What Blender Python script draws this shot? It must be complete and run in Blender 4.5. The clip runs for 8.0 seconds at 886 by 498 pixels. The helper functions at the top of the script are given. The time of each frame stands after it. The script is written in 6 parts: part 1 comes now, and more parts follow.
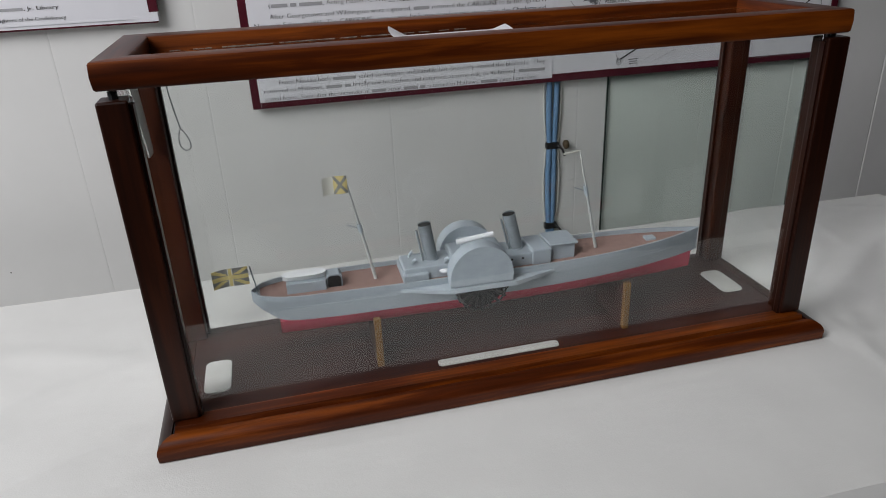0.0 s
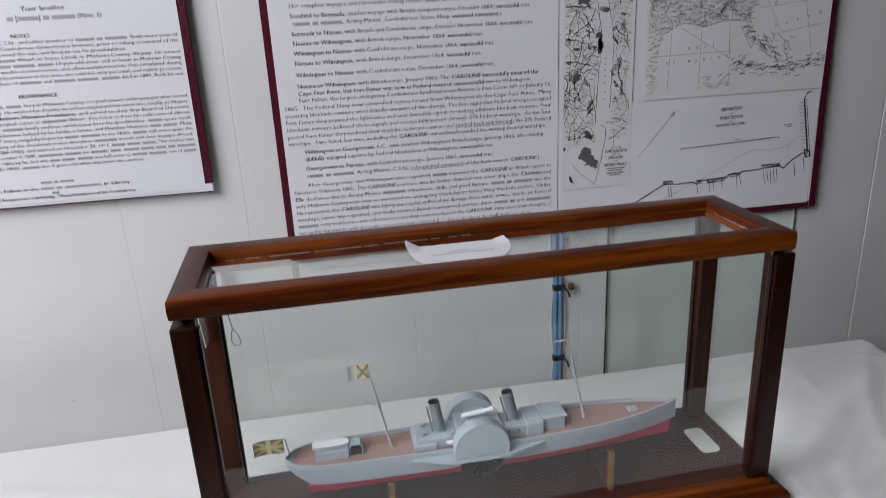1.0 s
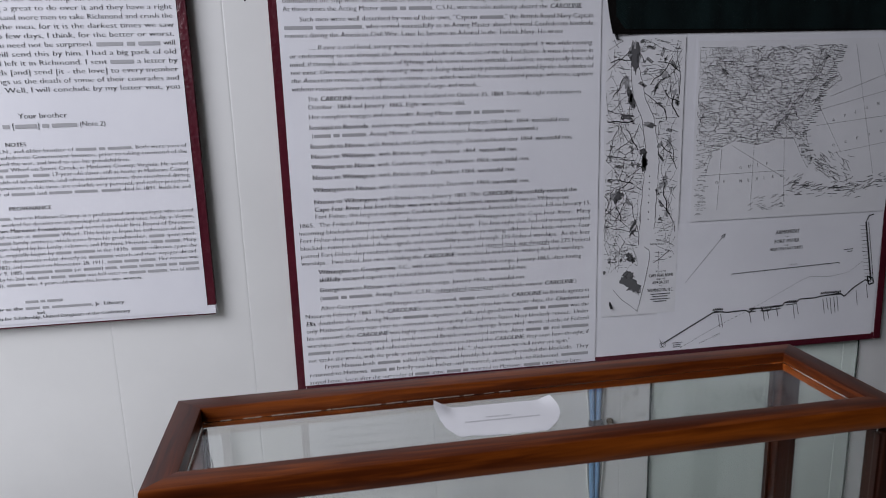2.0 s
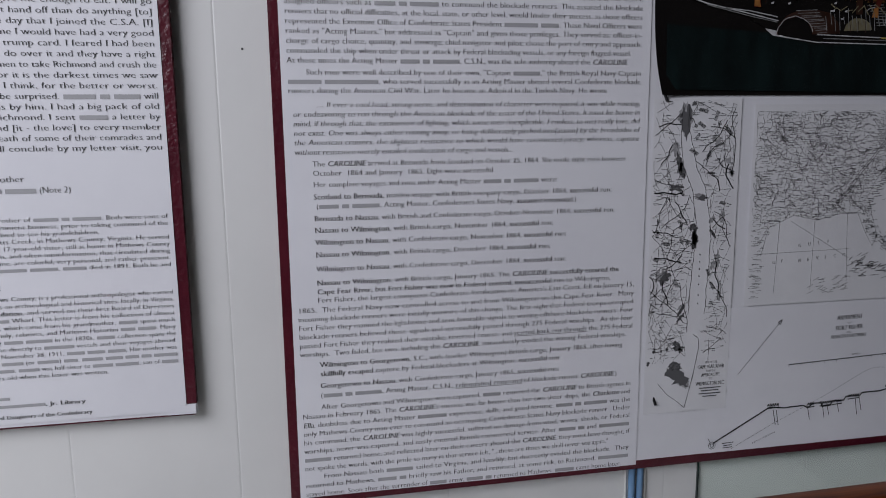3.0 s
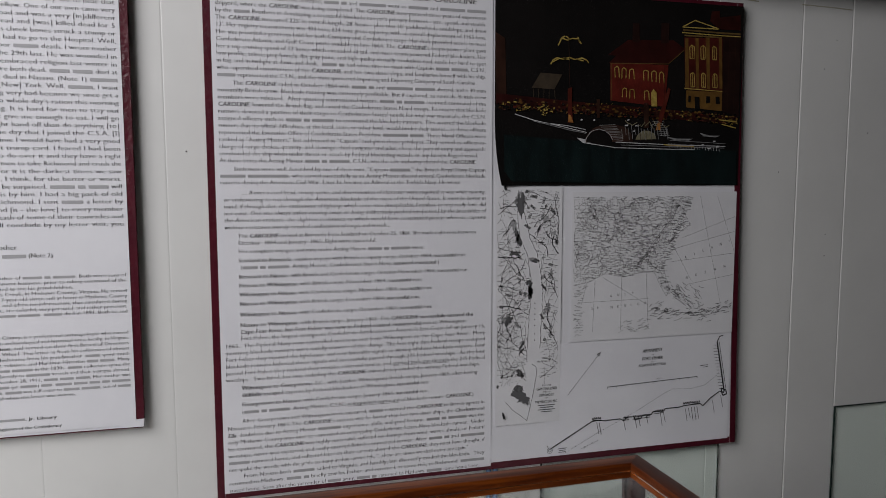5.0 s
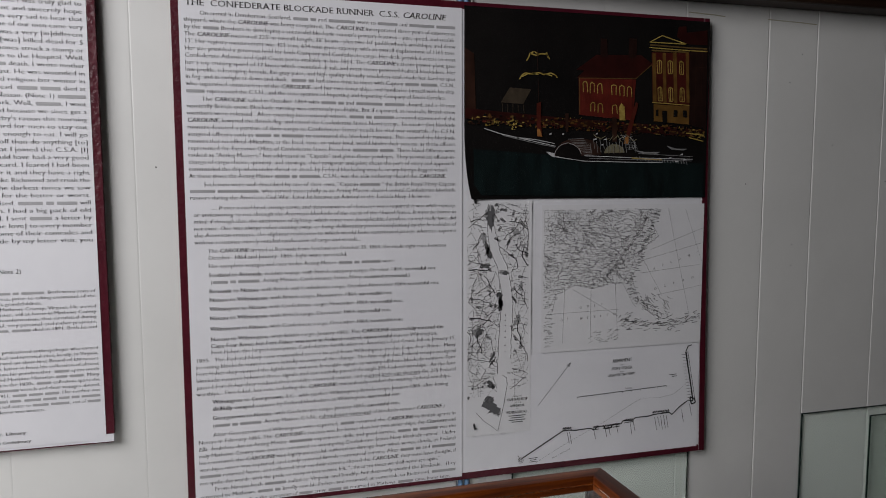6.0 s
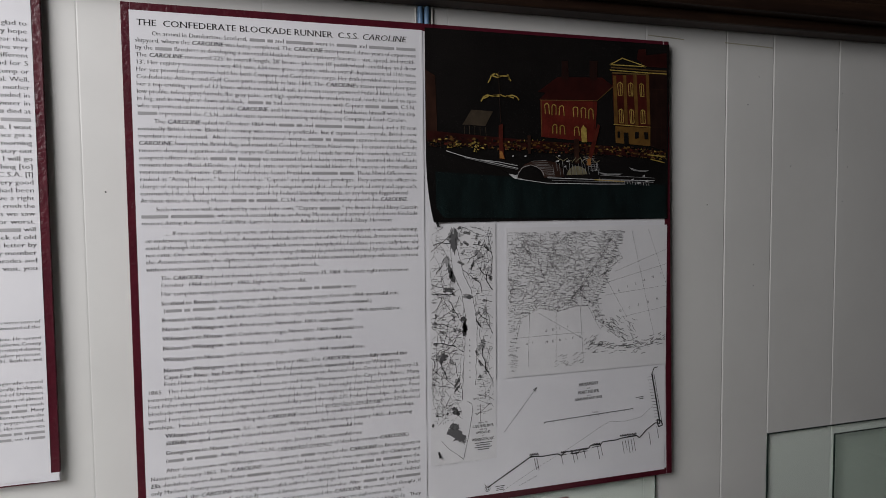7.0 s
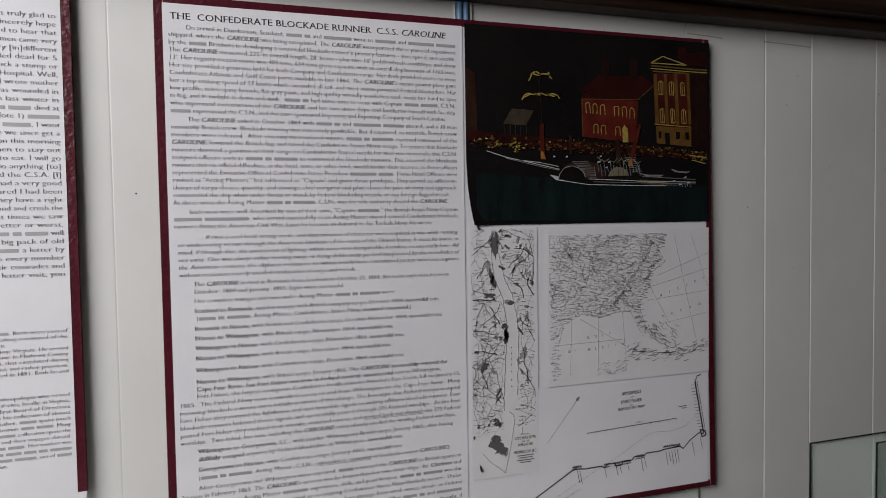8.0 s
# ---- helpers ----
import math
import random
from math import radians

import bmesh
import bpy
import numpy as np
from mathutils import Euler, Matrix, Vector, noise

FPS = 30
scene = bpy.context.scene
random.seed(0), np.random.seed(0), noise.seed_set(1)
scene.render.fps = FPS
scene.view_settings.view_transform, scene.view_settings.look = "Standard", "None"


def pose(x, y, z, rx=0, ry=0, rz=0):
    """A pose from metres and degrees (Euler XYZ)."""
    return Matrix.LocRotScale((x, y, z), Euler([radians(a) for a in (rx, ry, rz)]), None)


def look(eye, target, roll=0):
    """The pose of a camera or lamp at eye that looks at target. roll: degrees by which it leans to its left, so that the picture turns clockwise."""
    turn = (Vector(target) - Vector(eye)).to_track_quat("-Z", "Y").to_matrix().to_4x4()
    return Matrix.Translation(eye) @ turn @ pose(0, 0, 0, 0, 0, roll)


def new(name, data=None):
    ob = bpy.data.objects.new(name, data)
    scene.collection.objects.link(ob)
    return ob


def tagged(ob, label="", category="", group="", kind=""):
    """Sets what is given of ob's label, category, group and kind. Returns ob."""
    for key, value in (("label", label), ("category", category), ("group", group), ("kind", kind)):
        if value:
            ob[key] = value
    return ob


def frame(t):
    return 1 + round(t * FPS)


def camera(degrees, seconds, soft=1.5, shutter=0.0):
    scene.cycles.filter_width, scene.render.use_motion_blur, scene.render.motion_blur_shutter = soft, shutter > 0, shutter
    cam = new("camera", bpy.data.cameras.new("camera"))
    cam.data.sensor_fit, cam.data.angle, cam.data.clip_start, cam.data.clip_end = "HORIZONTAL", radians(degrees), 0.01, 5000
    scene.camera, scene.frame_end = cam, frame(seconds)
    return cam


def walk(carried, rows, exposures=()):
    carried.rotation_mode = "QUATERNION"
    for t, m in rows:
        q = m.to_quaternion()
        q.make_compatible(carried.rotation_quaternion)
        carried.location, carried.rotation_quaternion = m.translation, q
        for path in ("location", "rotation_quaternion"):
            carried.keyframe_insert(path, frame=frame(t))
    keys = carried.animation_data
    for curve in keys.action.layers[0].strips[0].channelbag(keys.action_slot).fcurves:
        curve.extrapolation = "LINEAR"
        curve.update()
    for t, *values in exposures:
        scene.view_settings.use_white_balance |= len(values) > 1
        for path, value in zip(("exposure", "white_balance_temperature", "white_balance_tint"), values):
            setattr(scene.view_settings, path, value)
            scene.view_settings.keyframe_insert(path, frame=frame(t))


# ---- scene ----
cam = camera(64.32, 8.0, soft=0.85, shutter=0.15)
PATH = [
    (0, (0.0250, -0.6600, 1.0053), (0.2039, 0.2323, 0.5910), -2.59),
    (0.2, (0.0323, -0.6633, 1.0105), (0.2075, 0.2293, 0.5953), -2.74),
    (0.5, (0.0395, -0.6762, 1.0454), (0.2000, 0.2175, 0.6263), -2.87),
    (0.8, (0.0378, -0.6898, 1.0840), (0.1854, 0.2224, 0.7023), -3.06),
    (1, (0.0359, -0.7029, 1.1074), (0.1830, 0.2297, 0.7778), -2.83),
    (1.2, (0.0360, -0.7059, 1.1158), (0.1837, 0.2396, 0.8262), -2.54),
    (1.5, (0.0358, -0.6928, 1.1179), (0.1823, 0.2663, 0.8757), -2.20),
    (1.8, (0.0353, -0.6551, 1.1224), (0.1781, 0.3089, 0.8983), -2.14),
    (2, (0.0346, -0.6220, 1.1270), (0.1771, 0.3443, 0.9125), -1.71),
    (2.2, (0.0301, -0.5859, 1.1242), (0.1750, 0.3826, 0.9219), -1.80),
    (3.3, (0.0088, -0.5208, 1.1523), (0.2097, 0.4488, 1.0126), -0.18),
    (3.5, (0.0070, -0.5235, 1.1545), (0.2285, 0.4435, 1.0283), -0.07),
    (3.7, (0.0072, -0.5402, 1.1658), (0.2464, 0.4230, 1.0427), 0.18),
    (4, (0.0190, -0.5886, 1.1782), (0.2561, 0.3757, 1.0599), 0.37),
    (4.5, (0.0237, -0.6727, 1.1712), (0.2667, 0.2922, 1.0708), 0.35),
    (4.7, (0.0330, -0.6966, 1.1755), (0.2758, 0.2685, 1.0778), 0.13),
    (5.8, (0.0407, -0.7231, 1.1789), (0.3049, 0.2380, 1.0976), -0.31),
    (6, (0.0528, -0.7235, 1.1912), (0.3177, 0.2363, 1.0990), -0.14),
    (6.5, (0.0636, -0.7192, 1.1985), (0.3582, 0.2337, 1.1258), -0.26),
    (7, (0.0624, -0.7120, 1.1923), (0.3713, 0.2371, 1.1307), -0.54),
    (7.5, (0.0553, -0.7061, 1.1929), (0.3702, 0.2415, 1.1397), -0.64),
    (7.8, (0.0441, -0.6910, 1.1862), (0.3561, 0.2580, 1.1414), -0.76),
    (8, (0.0208, -0.6675, 1.1805), (0.3454, 0.2775, 1.1392), -0.87),
]
EXPOSURES = [(0.0, -0.45, 6600, 10), (0.5, -0.38, 6550, 10), (1.0, -0.27, 6400, 12), (1.5, -0.35, 6300, 13), (2.0, -0.42, 6250, 13), (3.5, -0.68, 6350, 13), (4.5, -0.6, 6650, 11), (6.0, -0.43, 6750, 10), (8.0, -0.26, 6850, 10)]
walk(cam, [(t, look(eye, target, roll)) for t, eye, target, roll in PATH], EXPOSURES)

# ---- light ----
world = bpy.data.worlds.new("room_world")
scene.world = world
world.use_nodes = True
world.node_tree.nodes["Background"].inputs[0].default_value = (0.8, 0.85, 0.9, 1)
world.node_tree.nodes["Background"].inputs[1].default_value = 0.05


def area_lamp(name, eye, target, sx, sy, watts, colour):
    data = bpy.data.lights.new(name, "AREA")
    data.shape, data.size, data.size_y, data.energy, data.color = "RECTANGLE", sx, sy, watts, colour
    ob = new(name, data)
    ob.matrix_world = look(eye, target)
    return ob


area_lamp("side_lamp", (-0.86, -0.85, 1.69), (-0.18, -0.12, 0.98), 0.9, 0.9, 23.9, (0.965, 0.97, 1.02))

# ---- materials ----


def material(name, colour, rough=0.6, metal=0.0, spec=0.5):
    m = bpy.data.materials.new(name)
    m.use_nodes = True
    b = m.node_tree.nodes["Principled BSDF"]
    b.inputs["Base Color"].default_value = (*colour, 1)
    b.inputs["Roughness"].default_value = rough
    b.inputs["Metallic"].default_value = metal
    b.inputs["Specular IOR Level"].default_value = spec
    return m


def node(m, kind, **values):
    n = m.node_tree.nodes.new(kind)
    for key, v in values.items():
        n.inputs[key.replace("_", " ")].default_value = v
    return n


def link(m, a, b):
    m.node_tree.links.new(a, b)


def coords(m, scale=(1, 1, 1), space="Object"):
    tc, mp = node(m, "ShaderNodeTexCoord"), node(m, "ShaderNodeMapping")
    mp.inputs["Scale"].default_value = scale
    link(m, tc.outputs[space], mp.inputs["Vector"])
    return mp.outputs["Vector"]


def ramp(m, fac, stops):
    r = node(m, "ShaderNodeValToRGB")
    while len(r.color_ramp.elements) < len(stops):
        r.color_ramp.elements.new(0.5)
    for e, (p, c) in zip(r.color_ramp.elements, stops):
        e.position, e.color = p, (*c, 1)
    link(m, fac, r.inputs["Fac"])
    return r.outputs["Color"]


def bump(m, height, strength, distance=0.001):
    b = node(m, "ShaderNodeBump", Strength=strength, Distance=distance)
    link(m, height, b.inputs["Height"])
    link(m, b.outputs["Normal"], m.node_tree.nodes["Principled BSDF"].inputs["Normal"])


def noisy(name, low, high, scale, rough=0.6, stretch=(1, 1, 1), bumps=0.0, fine=6.0, distance=0.001, spec=0.5, detail=5.0):
    """A surface that varies between two colours at one scale, with relief at a finer one."""
    m = material(name, low, rough, spec=spec)
    v = coords(m, stretch)
    n = node(m, "ShaderNodeTexNoise", Scale=scale, Detail=detail, Roughness=0.6)
    link(m, v, n.inputs["Vector"])
    link(m, ramp(m, n.outputs["Fac"], [(0.32, low), (0.68, high)]), m.node_tree.nodes["Principled BSDF"].inputs["Base Color"])
    if bumps:
        f = node(m, "ShaderNodeTexNoise", Scale=scale * fine, Detail=4.0)
        link(m, v, f.inputs["Vector"])
        bump(m, f.outputs["Fac"], bumps, distance)
    return m


def wood(name, dark, mid, light, along, rough=0.38, coat=0.05):
    """Varnished wood with its grain along one axis."""
    m = material(name, mid, rough, spec=0.25)
    stretch = [1.0, 1.0, 1.0]
    stretch["xyz".index(along)] = 0.06
    v = coords(m, stretch)
    a = node(m, "ShaderNodeTexNoise", Scale=240.0, Detail=6.0, Roughness=0.6, Distortion=0.5)
    b = node(m, "ShaderNodeTexNoise", Scale=70.0, Detail=3.0)
    link(m, v, a.inputs["Vector"])
    link(m, v, b.inputs["Vector"])
    mix = node(m, "ShaderNodeMath")
    mix.operation = "MULTIPLY_ADD"
    mix.inputs[1].default_value = 0.45
    link(m, a.outputs["Fac"], mix.inputs[0])
    half = node(m, "ShaderNodeMath")
    half.operation = "MULTIPLY"
    half.inputs[1].default_value = 0.55
    link(m, b.outputs["Fac"], half.inputs[0])
    link(m, half.outputs[0], mix.inputs[2])
    p = m.node_tree.nodes["Principled BSDF"]
    link(m, ramp(m, mix.outputs[0], [(0.34, dark), (0.5, mid), (0.66, light)]), p.inputs["Base Color"])
    p.inputs["Coat Weight"].default_value, p.inputs["Coat Roughness"].default_value = coat, 0.18
    bump(m, a.outputs["Fac"], 0.06, 0.0004)
    return m


def glass(name, colour, rough=0.0):
    m = bpy.data.materials.new(name)
    m.use_nodes = True
    t = m.node_tree
    t.nodes.remove(t.nodes["Principled BSDF"])
    g = t.nodes.new("ShaderNodeBsdfGlass")
    g.inputs["Color"].default_value, g.inputs["IOR"].default_value, g.inputs["Roughness"].default_value = (*colour, 1), 1.46, rough
    t.links.new(g.outputs[0], t.nodes["Material Output"].inputs[0])
    return m


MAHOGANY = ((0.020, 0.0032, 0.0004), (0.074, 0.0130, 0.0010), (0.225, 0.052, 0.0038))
# Darker copy of MAHOGANY: posts, and side mouldings with shade put in the colour
DARK_MAHOGANY = ((0.007, 0.0015, 0.0006), (0.020, 0.0042, 0.0012), (0.046, 0.0100, 0.0024))
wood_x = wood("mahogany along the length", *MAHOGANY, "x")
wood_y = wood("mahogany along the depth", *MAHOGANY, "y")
wood_side_shaded = wood("shaded mahogany along the depth", *DARK_MAHOGANY, "y")
wood_z = wood("dark mahogany upright", *DARK_MAHOGANY, "z")
wood_floor = wood("dark stained base and shaded wood", (0.012, 0.0042, 0.0035), (0.027, 0.0092, 0.0072), (0.048, 0.0172, 0.0130), "x", 0.34, 0.10)
wood_shelf = wood("dark shelf wood", (0.010, 0.0052, 0.0036), (0.022, 0.0105, 0.0066), (0.040, 0.020, 0.0115), "x", 0.55, 0.02)
wood_stand = wood("light stand wood", (0.10, 0.052, 0.016), (0.155, 0.085, 0.026), (0.21, 0.12, 0.040), "z", 0.5, 0.1)
paint = noisy("white wall paint", (0.68, 0.68, 0.662), (0.745, 0.745, 0.726), 5.0, 0.42, bumps=0.04, fine=30.0, distance=0.0006)
linen = noisy("white table linen", (0.74, 0.74, 0.71), (0.80, 0.80, 0.77), 7.0, 0.85, bumps=0.25, fine=160.0, distance=0.0004, spec=0.2)
crumple = node(linen, "ShaderNodeTexNoise", Scale=17.0, Detail=3.0, Roughness=0.45, Distortion=0.25)
link(linen, coords(linen, (1.0, 1.6, 1.0)), crumple.inputs["Vector"])
soft_bump = node(linen, "ShaderNodeBump", Strength=0.22, Distance=0.004)
link(linen, crumple.outputs["Fac"], soft_bump.inputs["Height"])
link(linen, soft_bump.outputs["Normal"], [n for n in linen.node_tree.nodes if n.bl_idname == "ShaderNodeBump" and n != soft_bump][0].inputs["Normal"])
paper = noisy("white printed paper", (0.72, 0.72, 0.755), (0.78, 0.78, 0.81), 9.0, 0.6, bumps=0.10, fine=3.0, distance=0.002, spec=0.3)
paper_map = noisy("grey copied paper", (0.69, 0.69, 0.71), (0.75, 0.75, 0.765), 14.0, 0.6, bumps=0.1, fine=3.0, distance=0.002, spec=0.3)
label_paper = noisy("curled label paper", (0.74, 0.74, 0.76), (0.80, 0.80, 0.82), 20.0, 0.6)
glass_white = material("ground glass edge", (0.45, 0.46, 0.44), 0.5)
glue_grey = noisy("greyed glue", (0.12, 0.10, 0.08), (0.30, 0.28, 0.24), 300.0, 0.6)
tape_label = noisy("pale label card", (0.38, 0.385, 0.36), (0.50, 0.505, 0.475), 60.0, 0.5)
ink = material("black print", (0.028, 0.028, 0.030), 0.6)
ink_dark = noisy("uneven dark print", (0.03, 0.03, 0.032), (0.17, 0.17, 0.175), 520.0, 0.6)
ink_pale = noisy("uneven pale print", (0.22, 0.22, 0.225), (0.46, 0.46, 0.47), 260.0, 0.6)
slip_ink = noisy("faint print", (0.42, 0.42, 0.43), (0.60, 0.60, 0.62), 260.0, 0.6)
ink_soft = material("grey print", (0.11, 0.11, 0.115), 0.6)
bar_ink = material("grey print bar", (0.36, 0.36, 0.37), 0.6)
board_white = noisy("white foam board", (0.70, 0.70, 0.73), (0.76, 0.76, 0.79), 6.0, 0.55)
maroon = noisy("maroon cloth tape", (0.060, 0.0052, 0.0125), (0.090, 0.0095, 0.0190), 40.0, 0.28, bumps=0.75, fine=6.0, distance=0.0010)
case_glass = glass("clear case glass", (0.980, 0.988, 0.983))
sheet_glass = glass("greenish sheet glass", (0.840, 0.868, 0.850))
glass_edge = material("dark green glass edge", (0.008, 0.022, 0.018), 0.15)
plaster = noisy("grey room plaster", (0.095, 0.095, 0.092), (0.125, 0.125, 0.121), 3.0, 0.8)
floor_mat = noisy("brown floor covering", (0.06, 0.052, 0.045), (0.10, 0.088, 0.075), 8.0, 0.6)
metal_leg = material("grey metal", (0.25, 0.25, 0.26), 0.4, 0.8)
black_tie = material("black plastic", (0.012, 0.012, 0.013), 0.4)
blue_cable = noisy("blue cable jacket", (0.13, 0.25, 0.42), (0.17, 0.30, 0.48), 60.0, 0.4)
white_wire = noisy("white wire", (0.6, 0.6, 0.57), (0.68, 0.68, 0.64), 60.0, 0.5)
grey_wire = material("grey string", (0.16, 0.17, 0.17), 0.6)
brown_knob = material("brown knob", (0.09, 0.06, 0.03), 0.5)
smear = noisy("dried glue", (0.42, 0.39, 0.28), (0.52, 0.49, 0.38), 60.0, 0.5)
ship_grey = noisy("ship grey paint", (0.30, 0.345, 0.375), (0.35, 0.395, 0.425), 220.0, 0.5, bumps=0.2, fine=4.0, distance=0.0003)
ship_red = noisy("ship red paint", (0.44, 0.040, 0.078), (0.52, 0.060, 0.105), 220.0, 0.55, bumps=0.2, fine=4.0, distance=0.0003)
ship_deck = noisy("ship deck brown", (0.24, 0.150, 0.125), (0.30, 0.195, 0.165), 260.0, 0.7)
ship_white = material("ship white paint", (0.72, 0.74, 0.75), 0.45)
ship_dark = noisy("dark paddle wheel", (0.008, 0.008, 0.009), (0.020, 0.020, 0.022), 400.0, 0.6)
funnel_grey = noisy("funnel dark grey", (0.16, 0.185, 0.20), (0.24, 0.27, 0.29), 260.0, 0.38)
mast_grey = noisy("weathered mast paint", (0.34, 0.36, 0.36), (0.46, 0.47, 0.45), 300.0, 0.6)
# one flat black for portholes, doorway and funnel mouths
flat_black = material("flat black paint", (0.01, 0.01, 0.01), 0.8)
flag_yellow = noisy("faded yellow cloth", (0.46, 0.38, 0.14), (0.58, 0.49, 0.22), 500.0, 0.8)
flag_blue = noisy("faded dark cloth", (0.15, 0.155, 0.15), (0.22, 0.225, 0.21), 500.0, 0.8)
flag_white = noisy("faded white cloth", (0.52, 0.52, 0.46), (0.60, 0.60, 0.54), 500.0, 0.8)

# ---- mesh helpers ----


def mesh_from(bm, name, mat, smooth=False):
    me = bpy.data.meshes.new(name)
    bmesh.ops.recalc_face_normals(bm, faces=bm.faces)
    bm.to_mesh(me)
    bm.free()
    me.materials.append(mat)
    if smooth:
        for p in me.polygons:
            p.use_smooth = True
        me.set_sharp_from_angle(angle=radians(38))
    return me


def part(name, bm, mat, parent=None, label="", smooth=False):
    ob = new(name, mesh_from(bm, name, mat, smooth))
    if parent:
        ob.parent = parent
    if label:
        tagged(ob, label)
    return ob


def thing(name, place, label, category, turn=0.0, kind="", group=""):
    ob = new(name)
    ob.empty_display_size = 0.02
    ob.matrix_world = pose(*place, 0, 0, turn)
    return tagged(ob, label, category, group, kind)


def box(x0, x1, y0, y1, z0, z1, bevel=0.0, segments=2, bm=None):
    own = bmesh.new()
    bmesh.ops.create_cube(own, size=1.0)
    for v in own.verts:
        v.co = Vector((x0 + (v.co.x + 0.5) * (x1 - x0), y0 + (v.co.y + 0.5) * (y1 - y0), z0 + (v.co.z + 0.5) * (z1 - z0)))
    if bevel:
        bmesh.ops.bevel(own, geom=own.edges[:], offset=bevel, segments=segments, affect="EDGES", profile=0.5)
    if bm is None:
        return own
    return merge(bm, own)


def merge(bm, own):
    me = bpy.data.meshes.new("scratch")
    own.to_mesh(me)
    own.free()
    bm.from_mesh(me)
    bpy.data.meshes.remove(me)
    return bm


def tube(points, radius, sides=8, bm=None, ends=True, radii=None):
    """A round rod along a run of points."""
    bm = bm or bmesh.new()
    pts = [Vector(p) for p in points]
    rings = []
    for i, p in enumerate(pts):
        d = (pts[min(i + 1, len(pts) - 1)] - pts[max(i - 1, 0)]).normalized()
        side = d.cross(Vector((0, 1, 0)) if abs(d.y) < 0.9 else Vector((1, 0, 0))).normalized()
        up = side.cross(d)
        r = radii[i] if radii else radius
        rings.append([bm.verts.new(p + (side * math.cos(a) + up * math.sin(a)) * r) for a in (2 * math.pi * k / sides for k in range(sides))])
    for a, b in zip(rings, rings[1:]):
        for k in range(sides):
            bm.faces.new((a[k], a[(k + 1) % sides], b[(k + 1) % sides], b[k]))
    if ends:
        bm.faces.new(rings[0])
        bm.faces.new(rings[-1])
    return bm


def prism(outline, y0, y1, bm=None):
    """An upright outline of (x, z) points, drawn out from y0 to y1."""
    bm = bm or bmesh.new()
    a = [bm.verts.new((x, y0, z)) for x, z in outline]
    b = [bm.verts.new((x, y1, z)) for x, z in outline]
    bm.faces.new(a)
    bm.faces.new(b[::-1])
    for k in range(len(a)):
        j = (k + 1) % len(a)
        bm.faces.new((a[k], b[k], b[j], a[j]))
    return bm


# ---- the room ----
WALL = 0.011


def wall_panels():
    """The panelled wall: a backing with upright boards, chamfered at their joints."""
    back = part("wall_back", box(-3.0, 3.0, WALL + 0.0012, WALL + 0.12, 0.0, 2.5), paint)
    tagged(back, "white painted wall with upright board joints", "wall", kind="structure")
    joints = [-3.0, -2.75, -2.52, -2.31, -2.15, -1.93, -1.72, -1.5, -1.33, -1.12, -0.93, -0.72, -0.55, -0.41, -0.171, -0.051, 0.114, 0.306,
              0.445, 0.5505, 0.665, 0.7365, 0.8425, 0.96, 1.12, 1.31, 1.47, 1.6, 1.81, 2.02, 2.2, 2.41, 2.62, 2.8, 3.0]
    for a, b in zip(joints, joints[1:]):
        g, c, d = 0.0002 if a > 0.5 else 0.00004, 0.0011, 0.0007 if a > 0.5 else 0.00018
        bm = bmesh.new()
        ring = [(a + g, WALL + 0.0011), (a + g, WALL + d), (a + g + c, WALL), (b - g - c, WALL), (b - g, WALL + d), (b - g, WALL + 0.0011)]
        low = [bm.verts.new((x, y, 0.001)) for x, y in ring]
        top = [bm.verts.new((x, y, 2.499)) for x, y in ring]
        for k in range(len(ring)):
            j = (k + 1) % len(ring)
            bm.faces.new((low[k], low[j], top[j], top[k]))
        part("panel", bm, paint, back)
    rng = random.Random(3)
    for x, z in ((0.714, 1.3484), (0.6976, 1.3136), (0.8394, 1.286), (0.8596, 1.2379), (0.7663, 1.2384), (0.8524, 1.1927), (0.380, 0.802), (0.848, 1.333), (0.7104, 1.1138),
                 (0.7105, 1.0872), (-0.0321, 1.2078), (-0.2562, 0.7266), (0.639, 1.19)):
        r = rng.uniform(0.0005, 0.0008)
        part("nail_hole", tube([(x, WALL + 0.0002, z), (x, WALL - 0.0002, z)], r, 8), black_tie, back, "small dark nail hole")
    for x0, x1, z in ((0.553, 0.602, 1.3893), (0.662, 0.734, 1.3872)):
        part("glue_smear", tube([(x0, WALL - 0.0001, z), (0.3 * x0 + 0.7 * x1, WALL - 0.0003, z - 0.0012), (x1, WALL - 0.0001, z - 0.0022)], 0.0006, 6), smear, back, "dried yellowish glue smear")


wall_panels()
tagged(part("floor", box(-3.0, 3.0, -4.0, WALL + 0.12, -0.05, 0.0), floor_mat), "brown floor covering of the room", "floor", kind="structure")
tagged(part("ceiling", box(-3.0, 3.0, -4.0, WALL + 0.12, 2.5, 2.55), plaster), "plain pale ceiling", "ceiling", kind="structure")
for side, dims in (("wall_left", (-3.1, -3.0, -4.0, WALL + 0.12)), ("wall_right", (3.0, 3.1, -4.0, WALL + 0.12)), ("wall_front", (-3.1, 3.1, -4.1, -4.0))):
    tagged(part(side, box(*dims, 0.0, 2.5), plaster), "plain plastered room wall", "wall", kind="structure")


def shelf():
    t = thing("wall_ledge", (0, 0, 1.4005), "dark brown wooden ledge fixed along the wall", "ledge")
    part("shelf_board", box(-1.4, 1.9, -0.038, WALL - 0.0005, 0.013, 0.035, 0.003), wood_shelf, t)
    part("front_rail", box(-1.4, 1.9, -0.022, WALL - 0.0005, 0.0, 0.0125, 0.003), wood_shelf, t)
    part("backboard", box(-1.4, 1.9, -0.012, WALL - 0.0005, 0.0355, 0.22, 0.003), wood_shelf, t)


shelf()

